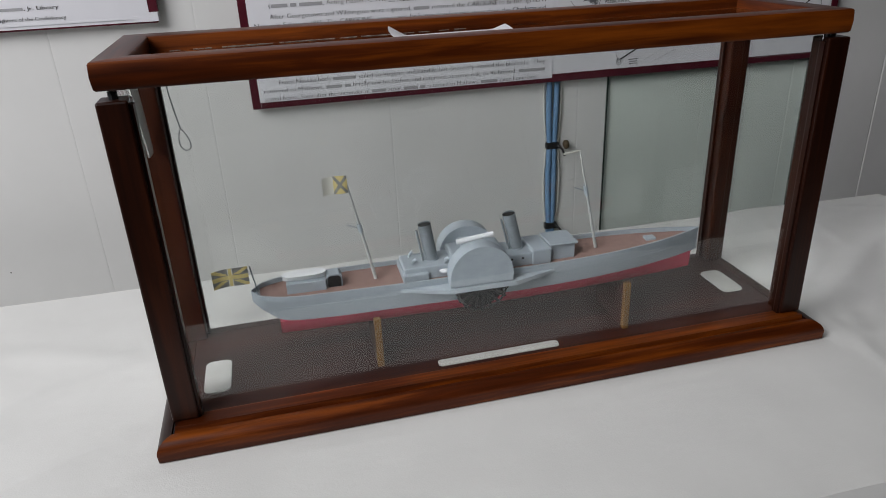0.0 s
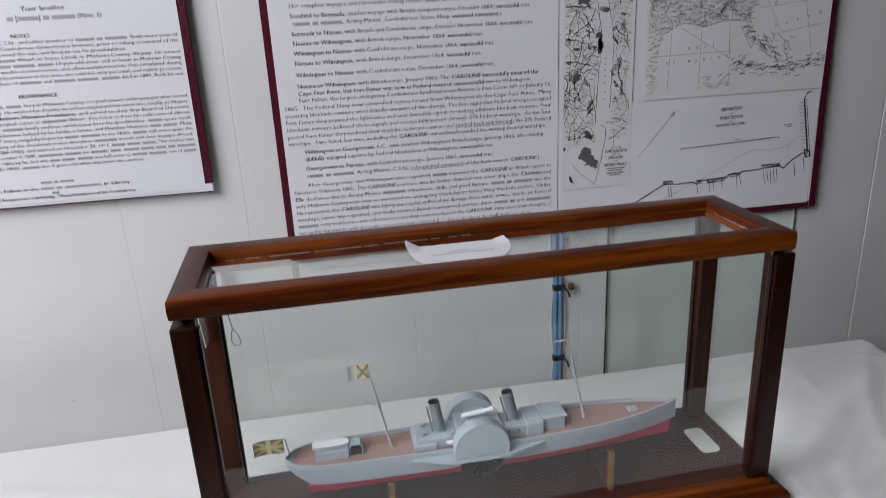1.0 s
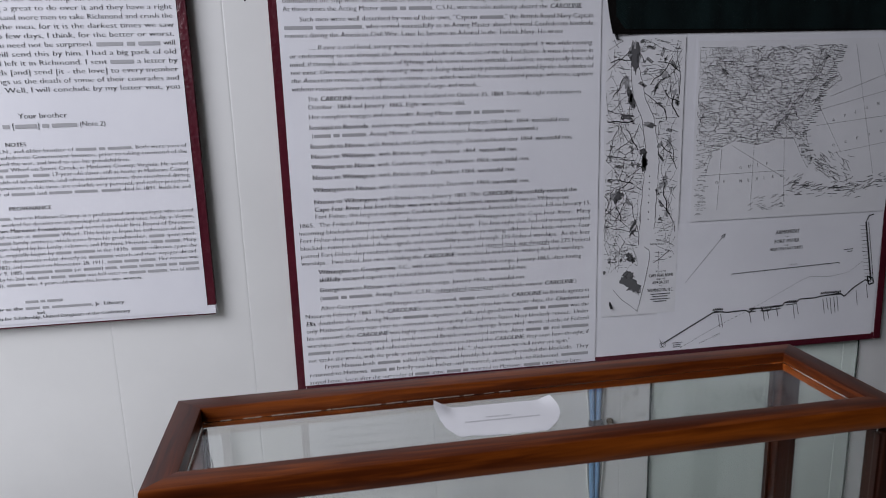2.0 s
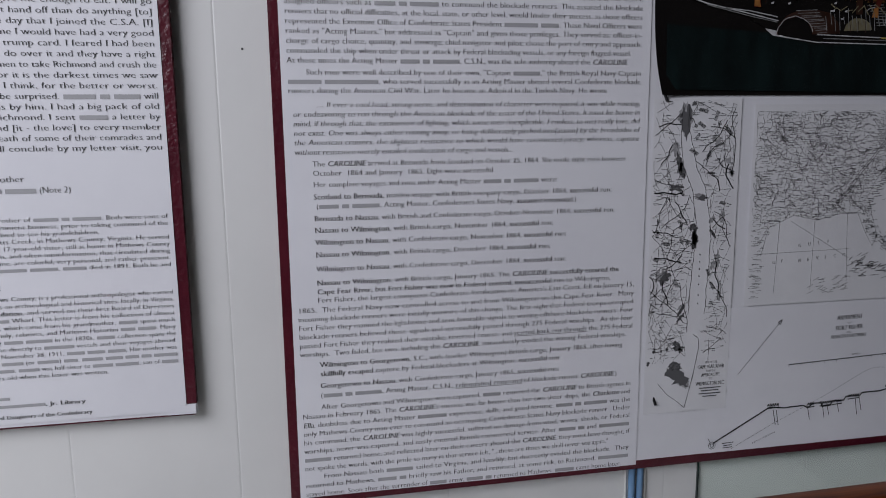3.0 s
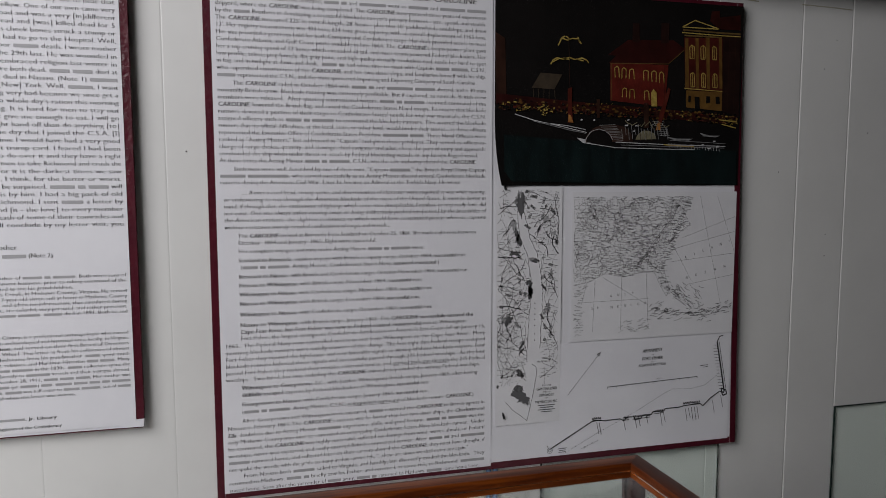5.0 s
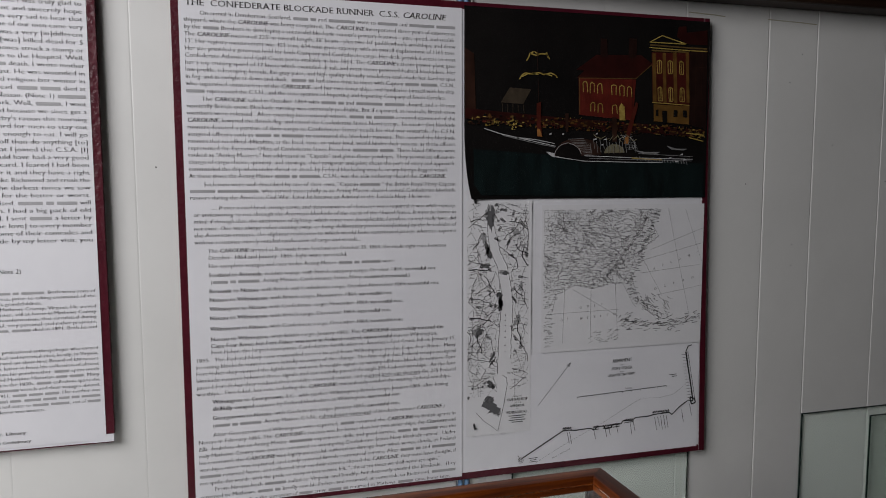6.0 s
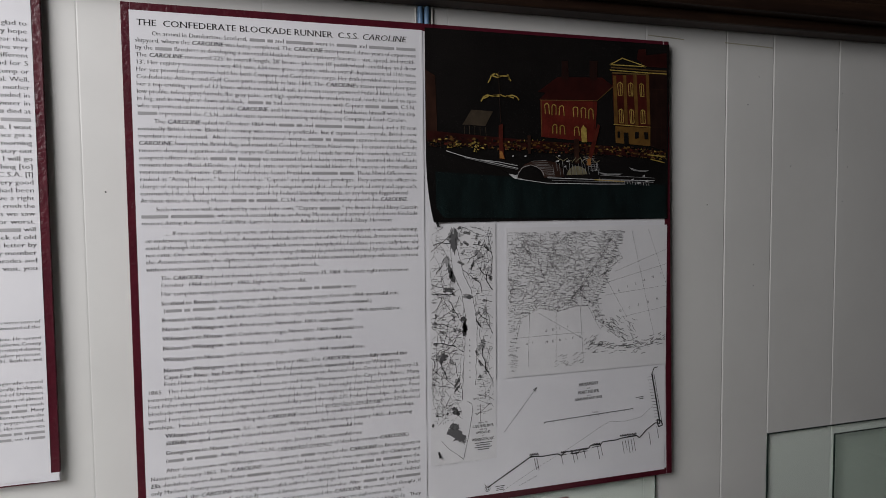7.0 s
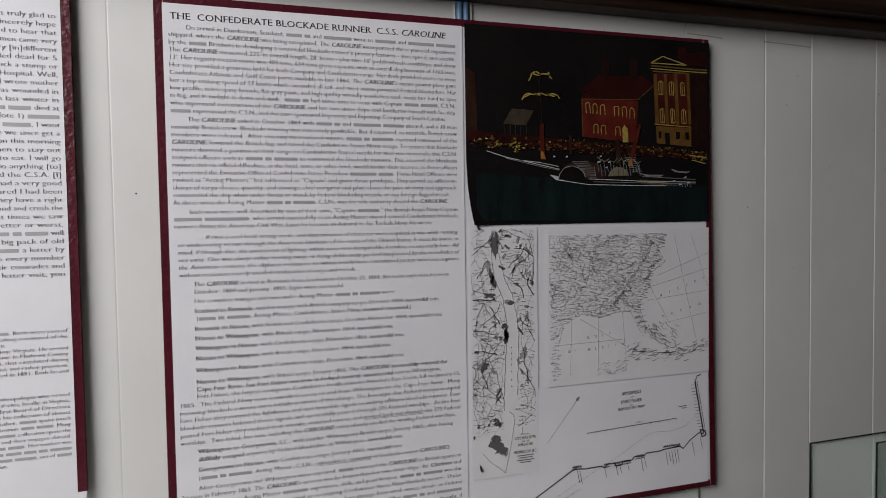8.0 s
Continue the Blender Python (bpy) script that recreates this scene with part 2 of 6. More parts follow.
# ---- table and cloth ----
TABLE, BACK, FRONT = 0.75, -0.112, -0.446


def folding_table():
    t = thing("folding_table", (-0.145, -0.279, 0), "narrow folding table hidden under a white cloth", "table")
    part("tabletop", box(-0.71, 0.71, -0.165, 0.165, 0.715, 0.7455, 0.004), plaster, t)
    for x in (-0.62, 0.62):
        for y in (-0.13, 0.13):
            part("leg", tube([(x, y, 0.0), (x, y, 0.716)], 0.014, 10), metal_leg, t)


def tablecloth():
    """A sheet with soft creases that hangs over all four edges."""
    bm = bmesh.new()
    x0, x1 = -0.86, 0.573
    hang, rnd = 0.34, 0.012
    wx, wy = x1 - x0, BACK - FRONT
    us = [-hang + (hang + 0.46) * k / 40 for k in range(40)] + [0.46 + 0.004 * k for k in range(242)] + [1.428 + (wx + hang - 1.428) * k / 70 for k in range(71)]
    vs = [-hang + hang * k / 24 for k in range(24)] + [wy * k / 90 for k in range(90)] + [wy + hang * k / 24 for k in range(25)]
    nx, ny = len(us) - 1, len(vs) - 1

    def crease(x, y, cx, cy, angle, length, width, height):
        c, s = math.cos(angle), math.sin(angle)
        u, v = (x - cx) * c + (y - cy) * s, -(x - cx) * s + (y - cy) * c
        v += 0.012 * math.sin(u * 14 + cx * 9)
        return height * math.exp(-(v / width) ** 2) * math.exp(-(u / length) ** 4)

    folds = [(0.47, -0.23, 0.5, 0.14, 0.010, 0.0022), (0.53, -0.19, 0.9, 0.12, 0.008, 0.0018), (0.45, -0.34, -0.25, 0.16, 0.012, 0.0016),
             (0.60, -0.28, 1.1, 0.13, 0.012, 0.0010), (-0.17, -0.28, 0.75, 0.12, 0.011, 0.0020), (-0.24, -0.34, 0.4, 0.13, 0.014, 0.0020),
             (-0.2, -0.2, -0.3, 0.11, 0.010, 0.0013), (0.26, -0.44, 0.15, 0.16, 0.009, 0.0020), (0.02, -0.42, 0.3, 0.2, 0.016, 0.0014),
             (0.36, -0.14, 0.2, 0.2, 0.010, 0.0012), (0.7, -0.2, 0.3, 0.16, 0.014, 0.0008), (-0.42, -0.22, 0.2, 0.2, 0.016, 0.002),
             (0.1, -0.58, -0.2, 0.3, 0.02, 0.0016), (0.4, -0.4, 0.9, 0.09, 0.008, 0.0014), (0.55, -0.36, 0.3, 0.12, 0.010, 0.0016),
             (-0.16, -0.36, 0.62, 0.10, 0.007, 0.0016), (-0.21, -0.30, 0.55, 0.13, 0.006, 0.0014), (-0.27, -0.25, 0.45, 0.12, 0.007, 0.0014), (-0.13, -0.40, 0.8, 0.06, 0.005, 0.0014)]
    rng = random.Random(17)
    for _ in range(44):  # short wrinkles where the cloth was folded
        folds.append((rng.uniform(0.36, 0.58), rng.uniform(-0.42, -0.13), rng.uniform(-0.5, 1.4), rng.uniform(0.02, 0.06), rng.uniform(0.003, 0.006), rng.uniform(0.0004, 0.0009)))

    def edge(u, w):
        """Runs along a coordinate that goes over both edges and down."""
        if u < 0:
            return 0.0 - rnd * (1 - math.exp(u / rnd)), -max(0.0, -u - rnd * 0.3)
        if u > w:
            return w + rnd * (1 - math.exp((w - u) / rnd)), -max(0.0, u - w - rnd * 0.3)
        return u, 0.0

    grid = []
    for j in range(ny + 1):
        row = []
        v = vs[j]
        for i in range(nx + 1):
            u = us[i]
            (a, za), (b, zb) = edge(u, wx), edge(v, wy)
            x, y = x0 + a, FRONT + b
            z = TABLE + za + zb if min(za, zb) > -1e-6 or za == 0 or zb == 0 else TABLE + min(za, zb)
            flat = za == 0 and zb == 0
            inside = flat and -0.08 < x < 0.35 and -0.345 < y < -0.19
            if flat and not inside:
                z += 1.05 * sum(crease(x, y, *f) for f in folds)
                z += 0.0009 * noise.noise(Vector((x * 9 + y * 3, y * 13, 3.1))) + 0.0004 * noise.noise(Vector((x * 30, y * 30, 1.0)))
            if not flat:
                wave = 0.010 * math.sin((x + y) * 22 + 1.3) * min(1.0, -min(za, zb) / 0.1)
                x += wave if zb == 0 else 0
                y += wave if za == 0 else 0
            row.append(bm.verts.new((x, y, z)))
        grid.append(row)
    for j in range(ny):
        for i in range(nx):
            bm.faces.new((grid[j][i], grid[j][i + 1], grid[j + 1][i + 1], grid[j + 1][i]))
    ob = part("tablecloth", bm, linen, None, "", True)
    tagged(ob, "creased white cloth spread over the table", "tablecloth")
    m = ob.modifiers.new("thickness", "SOLIDIFY")
    m.thickness, m.offset = 0.0007, -1


folding_table()
tablecloth()

# ---- cables and glass sheets on the wall ----


def cables():
    t = thing("cable_bundle", (0.2785, WALL, 0), "two blue cables and white wires tied with black bands", "cable")
    ties = (0.45, 0.708, 0.797, 0.93, 1.18)
    zs = [0.02 + 0.015 * k for k in range(93)]
    pinch = lambda z: 1.12 - 0.34 * sum(math.exp(-((z - q) / 0.022) ** 2) for q in ties)  # noqa: E731
    for x, r, mat, name, lab, ph in ((-0.0036, 0.0029, blue_cable, "cable", "blue cable", 0.0), (0.0024, 0.0029, blue_cable, "cable", "blue cable", 2.0),
                                     (0.0074, 0.0013, white_wire, "wire", "white wire", 4.0), (-0.0077, 0.0009, white_wire, "wire", "white wire", 5.5)):
        pts = [(x * pinch(z) + 0.0006 * math.sin(z * 21 + ph), -r - 0.0003, z) for z in zs]
        part(name, tube(pts, r, 10), mat, t, lab, True)
    for z in ties:
        part("cable_tie", box(-0.0072, 0.0064, -0.0068, -0.0001, z - 0.0036, z + 0.0036, 0.0012), black_tie, t, "black cable tie")
        part("tie_tail", tube([(0.005, -0.006, z), (0.009, -0.010, z - 0.004), (0.010, -0.013, z - 0.010)], 0.0012, 6), black_tie, t)


cables()
knob = bmesh.new()
bmesh.ops.create_uvsphere(knob, u_segments=14, v_segments=8, radius=0.0042)
for v in knob.verts:
    v.co = Vector((v.co.x * 0.8, v.co.y, v.co.z * 1.15))
tube([(0, 0, 0), (0, 0.006, 0)], 0.0018, 8, knob)
hook = thing("wall_hook", (0.2925, WALL - 0.006, 0.797), "small brown knob screwed to the wall beside the cables", "hook")
part("knob", knob, brown_knob, hook, "", True)


def glass_sheet(x0, x1, top, y, label):
    t = thing("glass_sheet", ((x0 + x1) / 2, y, 0), label, "glass sheet", group="glass sheets by the wall")
    w = (x1 - x0) / 2
    pane = part("pane", box(-w + 0.0012, w - 0.0012, -0.001, 0.001, 0.001, top - 0.001), sheet_glass, t, "greenish clear pane")
    pane.visible_shadow = False
    part("side_edge", box(-w, -w + 0.0011, -0.001, 0.001, 0.0, top), glass_edge, t, "dark polished edge")
    part("side_edge", box(w - 0.0011, w, -0.001, 0.001, 0.0, top), glass_edge, t, "dark polished edge")
    part("top_edge", box(-w + 0.0012, w - 0.0012, -0.001, 0.001, top - 0.0009, top), glass_edge, t, "dark polished edge")


glass_sheet(0.336, 0.567, 1.06, 0.0085, "greenish sheet of glass standing against the wall behind the poster")
glass_sheet(0.735, 1.22, 0.8945, 0.0085, "greenish sheet of glass standing against the panelled wall")
glass_sheet(0.842, 1.30, 0.8835, 0.0045, "greenish sheet of glass standing in front of another sheet")

# ---- the glass case ----
CASE = (0.1343, -0.2656, 0.75)
CASE_TURN = 1.68
HW, HD = 0.1983, 0.0500


def profile_bar(length, pts):
    """A moulding along x, from -length / 2 to length / 2, with mitred ends: pts are (out, up), out counted from the inner line."""
    bm = bmesh.new()
    rows = [[bm.verts.new((s * (length / 2 + o), -o, u)) for o, u in pts] for s in (-1, 1)]
    n = len(pts)
    for k in range(n):
        j = (k + 1) % n
        bm.faces.new((rows[0][k], rows[0][j], rows[1][j], rows[1][k]))
    bm.faces.new(rows[0])
    bm.faces.new(rows[1][::-1])
    return bm


def placed(bm, turn, dx, dy, dz=0.0):
    bm.transform(pose(dx, dy, dz, 0, 0, turn))
    return bm


def display_case():
    t = thing("display_case", CASE, "mahogany framed glass case on the white tablecloth, a model ship inside", "display case", CASE_TURN)
    # the base: a thick board with a rounded nosing on all sides
    nose = [(0.0, 0.0002), (0.0142, 0.0002), (0.0150, 0.0009)] + [(0.0085 + 0.0068 * math.cos(math.radians(a)), 0.0058 + 0.0068 * math.sin(math.radians(a))) for a in range(0, 91, 9)]
    nose += [(0.0074, 0.0126), (0.0070, 0.0114), (0.0062, 0.0114), (0.0058, 0.0130), (0.0057, 0.0146), (0.0, 0.0146)]
    ix, iy = HW - 0.0070, HD - 0.0055
    # side and back mouldings get dark woods, so their shade is in the colour
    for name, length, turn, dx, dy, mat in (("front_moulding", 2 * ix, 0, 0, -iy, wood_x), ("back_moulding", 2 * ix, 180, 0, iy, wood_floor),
                                            ("side_moulding", 2 * iy, 90, ix, 0, wood_side_shaded), ("side_moulding", 2 * iy, -90, -ix, 0, wood_side_shaded)):
        bm = placed(profile_bar(length, nose), turn, dx, dy)
        for v in bm.verts:  # the front ledge is wider than the others
            v.co.y -= 0.0055 * min(1.0, max(0.0, (-v.co.y - iy) / 0.0075))
        part(name, bm, mat, t, "", True)
    part("base_board", box(-ix + 0.0002, ix - 0.0002, -iy + 0.0002, iy - 0.0002, 0.001, 0.0143), wood_floor, t, "dark stained base and shaded wood board")
    # posts, notched inside for the glass
    zb, zt, p = 0.0148, 0.1906, 0.0142
    for sx in (-1, 1):
        for sy in (-1, 1):
            x, y = sx * (HW - p / 2), sy * (HD - p / 2)
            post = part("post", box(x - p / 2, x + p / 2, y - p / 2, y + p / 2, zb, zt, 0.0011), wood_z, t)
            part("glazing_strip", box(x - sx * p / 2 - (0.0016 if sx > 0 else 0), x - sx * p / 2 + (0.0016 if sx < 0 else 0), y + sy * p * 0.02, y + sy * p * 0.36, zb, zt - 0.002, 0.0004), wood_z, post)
            part("pin", tube([(x, y, zt - 0.001), (x, y, zt + 0.0035)], 0.0022, 8), black_tie, post, "dark corner pin")
    # glass sides
    g = 0.0012
    for y in (-HD + 0.0055, HD - 0.0055):
        o = part("glass_pane", box(-HW + p, HW - p, y - g / 2, y + g / 2, zb - 0.0030, zt + 0.0056), case_glass, t, "clear glass side")
        o.visible_shadow = False
    for x in (-HW + 0.0055, HW - 0.0055):
        o = part("glass_pane", box(x - g / 2, x + g / 2, -HD + p, HD - p, zb - 0.0030, zt + 0.0056), case_glass, t, "clear glass side")
        o.visible_shadow = False
        e = part("glass_edge", box(x - g / 2, x + g / 2, -HD + p - 0.0022, -HD + p - 0.0003, zb, zt - 0.001), glass_white, t, "pale ground glass edge")
    # a torn strip of paper stuck to the end glass
    strip = [(0.004, 0.1890), (0.026, 0.1890), (0.0285, 0.1760), (0.0315, 0.1640), (0.0340, 0.1480), (0.0330, 0.1440), (0.0190, 0.1450), (0.0150, 0.1560), (0.0090, 0.1700)]
    bm = prism(strip, 0.0, 0.0003)
    bm.transform(Matrix.Translation((-HW + 0.0065, 0, 0)) @ Matrix.Rotation(radians(90), 4, "Z"))
    part("paper_strip", bm, tape_label, t, "torn white paper strip")
    # the lid: four rounded bars mitred at the corners, with a sunk glass
    w, z0, z1 = 0.0150, 0.1941, 0.2070
    bar = [(0.0, z0), (w - 0.0008, z0), (w, z0 + 0.0010), (w + 0.0004, z0 + 0.006), (w + 0.0001, z1 - 0.0012), (w - 0.0004, z1 - 0.0003), (w - 0.0014, z1), (0.0014, z1), (0.0004, z1 - 0.0004), (0.0, z1 - 0.0014)]
    jx, jy = HW - w - 0.0009, HD - w - 0.0006
    for name, length, turn, dx, dy, mat in (("front_lid_bar", 2 * jx, 0, 0, -jy, wood_x), ("back_lid_bar", 2 * jx, 180, 0, jy, wood_x),
                                            ("side_lid_bar", 2 * jy, 90, jx, 0, wood_y), ("side_lid_bar", 2 * jy, -90, -jx, 0, wood_y)):
        bm = placed(profile_bar(length, bar), turn, dx, dy)
        for v in bm.verts:  # the lid sits a little higher at one end
            v.co.z -= 0.0013 * v.co.x / HW
        part(name, bm, mat, t, "", True)
    top = part("lid_glass", box(-jx - 0.0005 + 0.001, jx - 0.0005, -jy + 0.0005, jy - 0.0005, 0.1982, 0.1997), case_glass, t, "clear glass lid")
    top.visible_shadow = False
    bead = bmesh.new()
    rng = random.Random(4)
    for k in range(110):
        x = -jx + 0.01 + (2 * jx - 0.02) * k / 110
        if x < 0.0 and rng.random() < 0.8:
            box(x, x + rng.uniform(0.0026, 0.0038), jy - 0.0012, jy - 0.0004, 0.19975, 0.19985 + rng.uniform(0.0, 0.0002), 0, 1, bead)
    tagged(part("glue_bead", bead, glue_grey, t, "pale glue along the glass"), kind="stuff")
    # card labels lying on the base
    for x0, x1, y0, y1, name in ((-0.1833, -0.1678, -0.0274, 0.0066, "end"), (0.1675, 0.1835, -0.0125, 0.0202, "end"), (-0.0451, 0.0324, -0.0410, -0.0343, "front")):
        bm = bmesh.new()
        c = 0.0045 if name == "end" else 0.0022
        pts = []
        for cx, cy, a0 in ((x1 - c, y1 - c, 0), (x0 + c, y1 - c, 90), (x0 + c, y0 + c, 180), (x1 - c, y0 + c, 270)):
            pts += [(cx + c * math.cos(math.radians(a0 + 18 * k)), cy + c * math.sin(math.radians(a0 + 18 * k))) for k in range(6)]
        lo = [bm.verts.new((x, y, 0.0144)) for x, y in pts]
        hi = [bm.verts.new((x, y, 0.0150)) for x, y in pts]
        bm.faces.new(hi)
        for k in range(len(pts)):
            j = (k + 1) % len(pts)
            bm.faces.new((lo[k], lo[j], hi[j], hi[k]))
        part("label_card", bm, tape_label, t, "pale rounded card label")
    # a loop of string that hangs inside
    loop = [(-0.1738, 0.0020, 0.1925), (-0.1732, 0.0020, 0.182), (-0.1720, 0.0020, 0.172), (-0.1707, 0.0020, 0.1632)]
    ring = [(-0.1700 + 0.0036 * math.sin(a) * (0.72 - 0.28 * math.cos(a)) - 0.0007 * math.cos(a), 0.0020, 0.1574 + 0.0058 * math.cos(a)) for a in (6.283 * k / 20 for k in range(21))]
    part("string_loop", tube(loop, 0.00035, 6, tube(ring, 0.00032, 6, None, False)), grey_wire, t, "thin grey string loop")
    return t


def lid_paper():
    """A curled slip of paper lying on the lid, printed with lines that cannot be read."""
    bm = bmesh.new()
    nx, ny = 30, 10
    for side in (0, 1):
        grid = []
        for j in range(ny + 1):
            row = []
            for i in range(nx + 1):
                u, v = i / nx, j / ny
                rag = 0.0010 * noise.noise(Vector((u * 9, v * 2, 4))) if j in (0, ny) else 0.0
                front = (1 - v) ** 2
                left = -0.0342 + 0.0085 * front + 0.0010 * noise.noise(Vector((3, v * 5, 2)))
                right = 0.0345 - 0.0125 * front + 0.0035 * math.sin(v * 3.1416) + 0.0010 * noise.noise(Vector((9, v * 6, 2)))
                x = left + (right - left) * u
                y = -0.0160 + 0.0360 * v + rag - 0.003 * (u - 0.5) * (1 - v) - 0.0012 * math.sin(u * 3.1416) * (1 - v)
                curl = 0.0036 * max(0.0, v - 0.4) ** 2 * 2.8 * (0.1 + 1.6 * max(0.0, 1 - u * 7) + 0.7 * max(0.0, 1 - (1 - u) * 9))
                z = 0.0004 + curl + 0.0012 * max(0.0, 0.25 - v) + (0.00025 if side else 0)
                row.append(bm.verts.new((x, y, z)))
            grid.append(row)
        for j in range(ny):
            for i in range(nx):
                bm.faces.new((grid[j][i], grid[j][i + 1], grid[j + 1][i + 1], grid[j + 1][i]))
    t = thing("paper_slip", (0.1155, -0.2703, 0.9498), "curled white paper slip lying on the glass lid", "paper", 0.0)
    part("slip", bm, label_paper, t, "", True)
    for y, a, b in ((0.0046, -0.0071, 0.0072), (0.0006, -0.0196, 0.0229)):
        part("print_bar", box(a, b, y - 0.0004, y + 0.0004, 0.0009, 0.0010), slip_ink, t)


display_case()
lid_paper()

# ---- the model ship ----


def ship():
    t = thing("model_ship", (0.1305, -0.2755, 0.7648), "grey and red model paddle steamer on two wooden stands", "model ship", 0.5)
    L0, L1 = -0.1445, 0.1445
    keel, water, sheer = 0.0225, 0.0345, 0.0500

    def beam(u):
        """Half width of the hull at deck level, u from stern 0 to bow 1."""
        if u < 0.12:
            return 0.0165 * math.sqrt(max(0.0, 1 - ((0.12 - u) / 0.12) ** 2)) * 0.96 + 0.0002
        if u < 0.55:
            return 0.0159 + 0.0018 * math.sin((u - 0.12) / 0.43 * math.pi / 2)
        return 0.0177 * (1 - ((u - 0.55) / 0.45) ** 3.0) + 0.0003

    def deck_z(u):
        return sheer + 0.0018 * ((u - 0.45) / 0.55) ** 2 * (1.6 if u > 0.45 else 0.6)

    n = 60
    us = [k / n for k in range(n + 1)]
    xs = lambda u: L0 + (L1 - L0) * u  # noqa: E731

    def section(u, level):
        """Half width at a level from 0 (waterline) to 1 (rail)."""
        b = beam(u)
        fore = min(1.0, max(0.0, (u - 0.55) / 0.45))
        aft = min(1.0, max(0.0, (0.22 - u) / 0.22))
        flare = 0.88 - 0.10 * fore * fore - 0.30 * aft * aft
        return b * (flare + (1 - flare) * level ** 0.8)

    def skin(levels, width, height, u0=0.0, u1=1.0):
        bm = bmesh.new()
        rows = []
        for u in us:
            if not u0 <= u <= u1:
                continue
            half = [(width(u, l), height(u, l)) for l in levels]
            pts = [(xs(u), -w, z) for w, z in half] + [(xs(u), w, z) for w, z in half[::-1]]
            rows.append([bm.verts.new(p) for p in pts])
        for a, b in zip(rows, rows[1:]):
            for k in range(len(a) - 1):
                bm.faces.new((a[k], a[k + 1], b[k + 1], b[k]))
            bm.faces.new((a[-1], a[0], b[0], b[-1]))
        bm.faces.new(rows[0])
        bm.faces.new(rows[-1][::-1])
        return bm

    rise = lambda u: 0.0040 * max(0.0, (u - 0.4) / 0.6) ** 1.6  # noqa: E731
    stern_cut = lambda u: 0.010 * max(0.0, 1 - u / 0.055)  # noqa: E731
    hull = part("hull", skin([0.0, 0.25, 0.5, 0.8, 1.0], section, lambda u, l: water + (rise(u) + stern_cut(u)) * (1 - l) + (deck_z(u) - 0.0016 - water) * l), ship_grey, t, "", True)
    part("bottom", skin([0.0, 0.35, 0.8, 1.0], lambda u, l: max(0.0004, section(max(u, 0.07), 0) * (0.30 + 0.70 * l ** 0.6) * (0.99 if u < 0.93 else 0.9)),
                        lambda u, l: keel + rise(u) * 1.1 + (water - 0.0003 - keel) * l, 0.045, 0.985), ship_red, t, "red painted underwater hull", True)
    part("deck", skin([0.0, 1.0], lambda u, l: max(0.0002, beam(u) - 0.0014), lambda u, l: deck_z(u) - 0.0030 + 0.0016 * l, 0.01, 0.985), ship_deck, t, "brown deck")
    # bulwark: a thin wall along both sides
    bm = bmesh.new()
    for s in (-1, 1):
        out = [(xs(u), s * beam(u), deck_z(u)) for u in us]
        rows = []
        for x, y, z in out:
            inner = s * max(0.0, abs(y) - 0.0011)
            rows.append([bm.verts.new(p) for p in ((x, y, z - 0.0017), (x, y * 1.006, z + 0.0012), (x, inner, z + 0.0012), (x, inner, z - 0.0017))])
        for a, b in zip(rows, rows[1:]):
            for k in range(4):
                bm.faces.new((a[k], a[(k + 1) % 4], b[(k + 1) % 4], b[k]))
    part("bulwark", bm, ship_grey, t)
    part("rubbing_strip", tube([(xs(u), -section(u, 0.66) - 0.0002, water + (deck_z(u) - water) * 0.63) for u in us[4:-2]], 0.00016, 6), ship_grey, hull)
    part("stem", tube([(L1 - 0.0004, 0, sheer + 0.001), (L1 - 0.0010, 0, water + 0.006)], 0.0006, 8), ship_white, hull, "white stem")
    zd = sheer - 0.0014
    # midship house and bridge
    house = part("midship_house", box(-0.0545, 0.0370, -0.0105, 0.0105, zd, zd + 0.0085, 0.0008), ship_grey, t)
    for x in (0.012, 0.019, 0.026, 0.0325):
        part("porthole", tube([(x, -0.01035, zd + 0.0055), (x, -0.0109, zd + 0.0055)], 0.0007, 10), flat_black, house, "black porthole")
    part("house_block", box(0.0250, 0.0375, -0.0118, 0.0118, zd, zd + 0.0100, 0.0010), ship_grey, t)
    part("house_block", box(-0.0560, -0.0400, -0.0125, 0.0125, zd, zd + 0.0052, 0.0010), ship_grey, t)
    part("house_block", box(-0.0250, 0.0085, -0.0135, 0.0135, zd + 0.004, zd + 0.0118, 0.0016), ship_grey, t)
    for x, y in ((-0.0490, -0.0055), (-0.0490, 0.0060), (-0.0300, -0.0090)):
        vent = tube([(x, y, zd + 0.005), (x, y, zd + 0.0095), (x + 0.0010, y, zd + 0.0112), (x + 0.0024, y, zd + 0.0116)], 0.0009, 8, None, True, [0.0007, 0.0007, 0.0010, 0.0013])
        part("ventilator", vent, ship_grey, t, "", True)
    part("side_boat", tube([(-0.034, -0.0132, zd + 0.0060), (-0.0325, -0.0132, zd + 0.0055), (-0.027, -0.0132, zd + 0.0055), (-0.0255, -0.0132, zd + 0.0060)], 0.0014, 8, None, True, [0.0004, 0.0014, 0.0014, 0.0005]), ship_white, t, "small white boat", True)
    # paddle boxes, sponsons and wheels
    for s in (-1, 1):
        cx, r = -0.0107, 0.0192
        y0, y1 = (-0.0255, -0.0150) if s < 0 else (0.0150, 0.0255)
        arch = [(cx - r, zd - 0.0010), (cx + r, zd - 0.0010)] + [(cx + r * math.cos(math.radians(a)), zd + 0.0044 + 0.0192 * math.sin(math.radians(a))) for a in range(0, 181, 6)]
        if s > 0:
            arch = [(cx + (x - cx) * 0.93 + 0.001, zd + (z - zd) * 0.87) for x, z in arch]
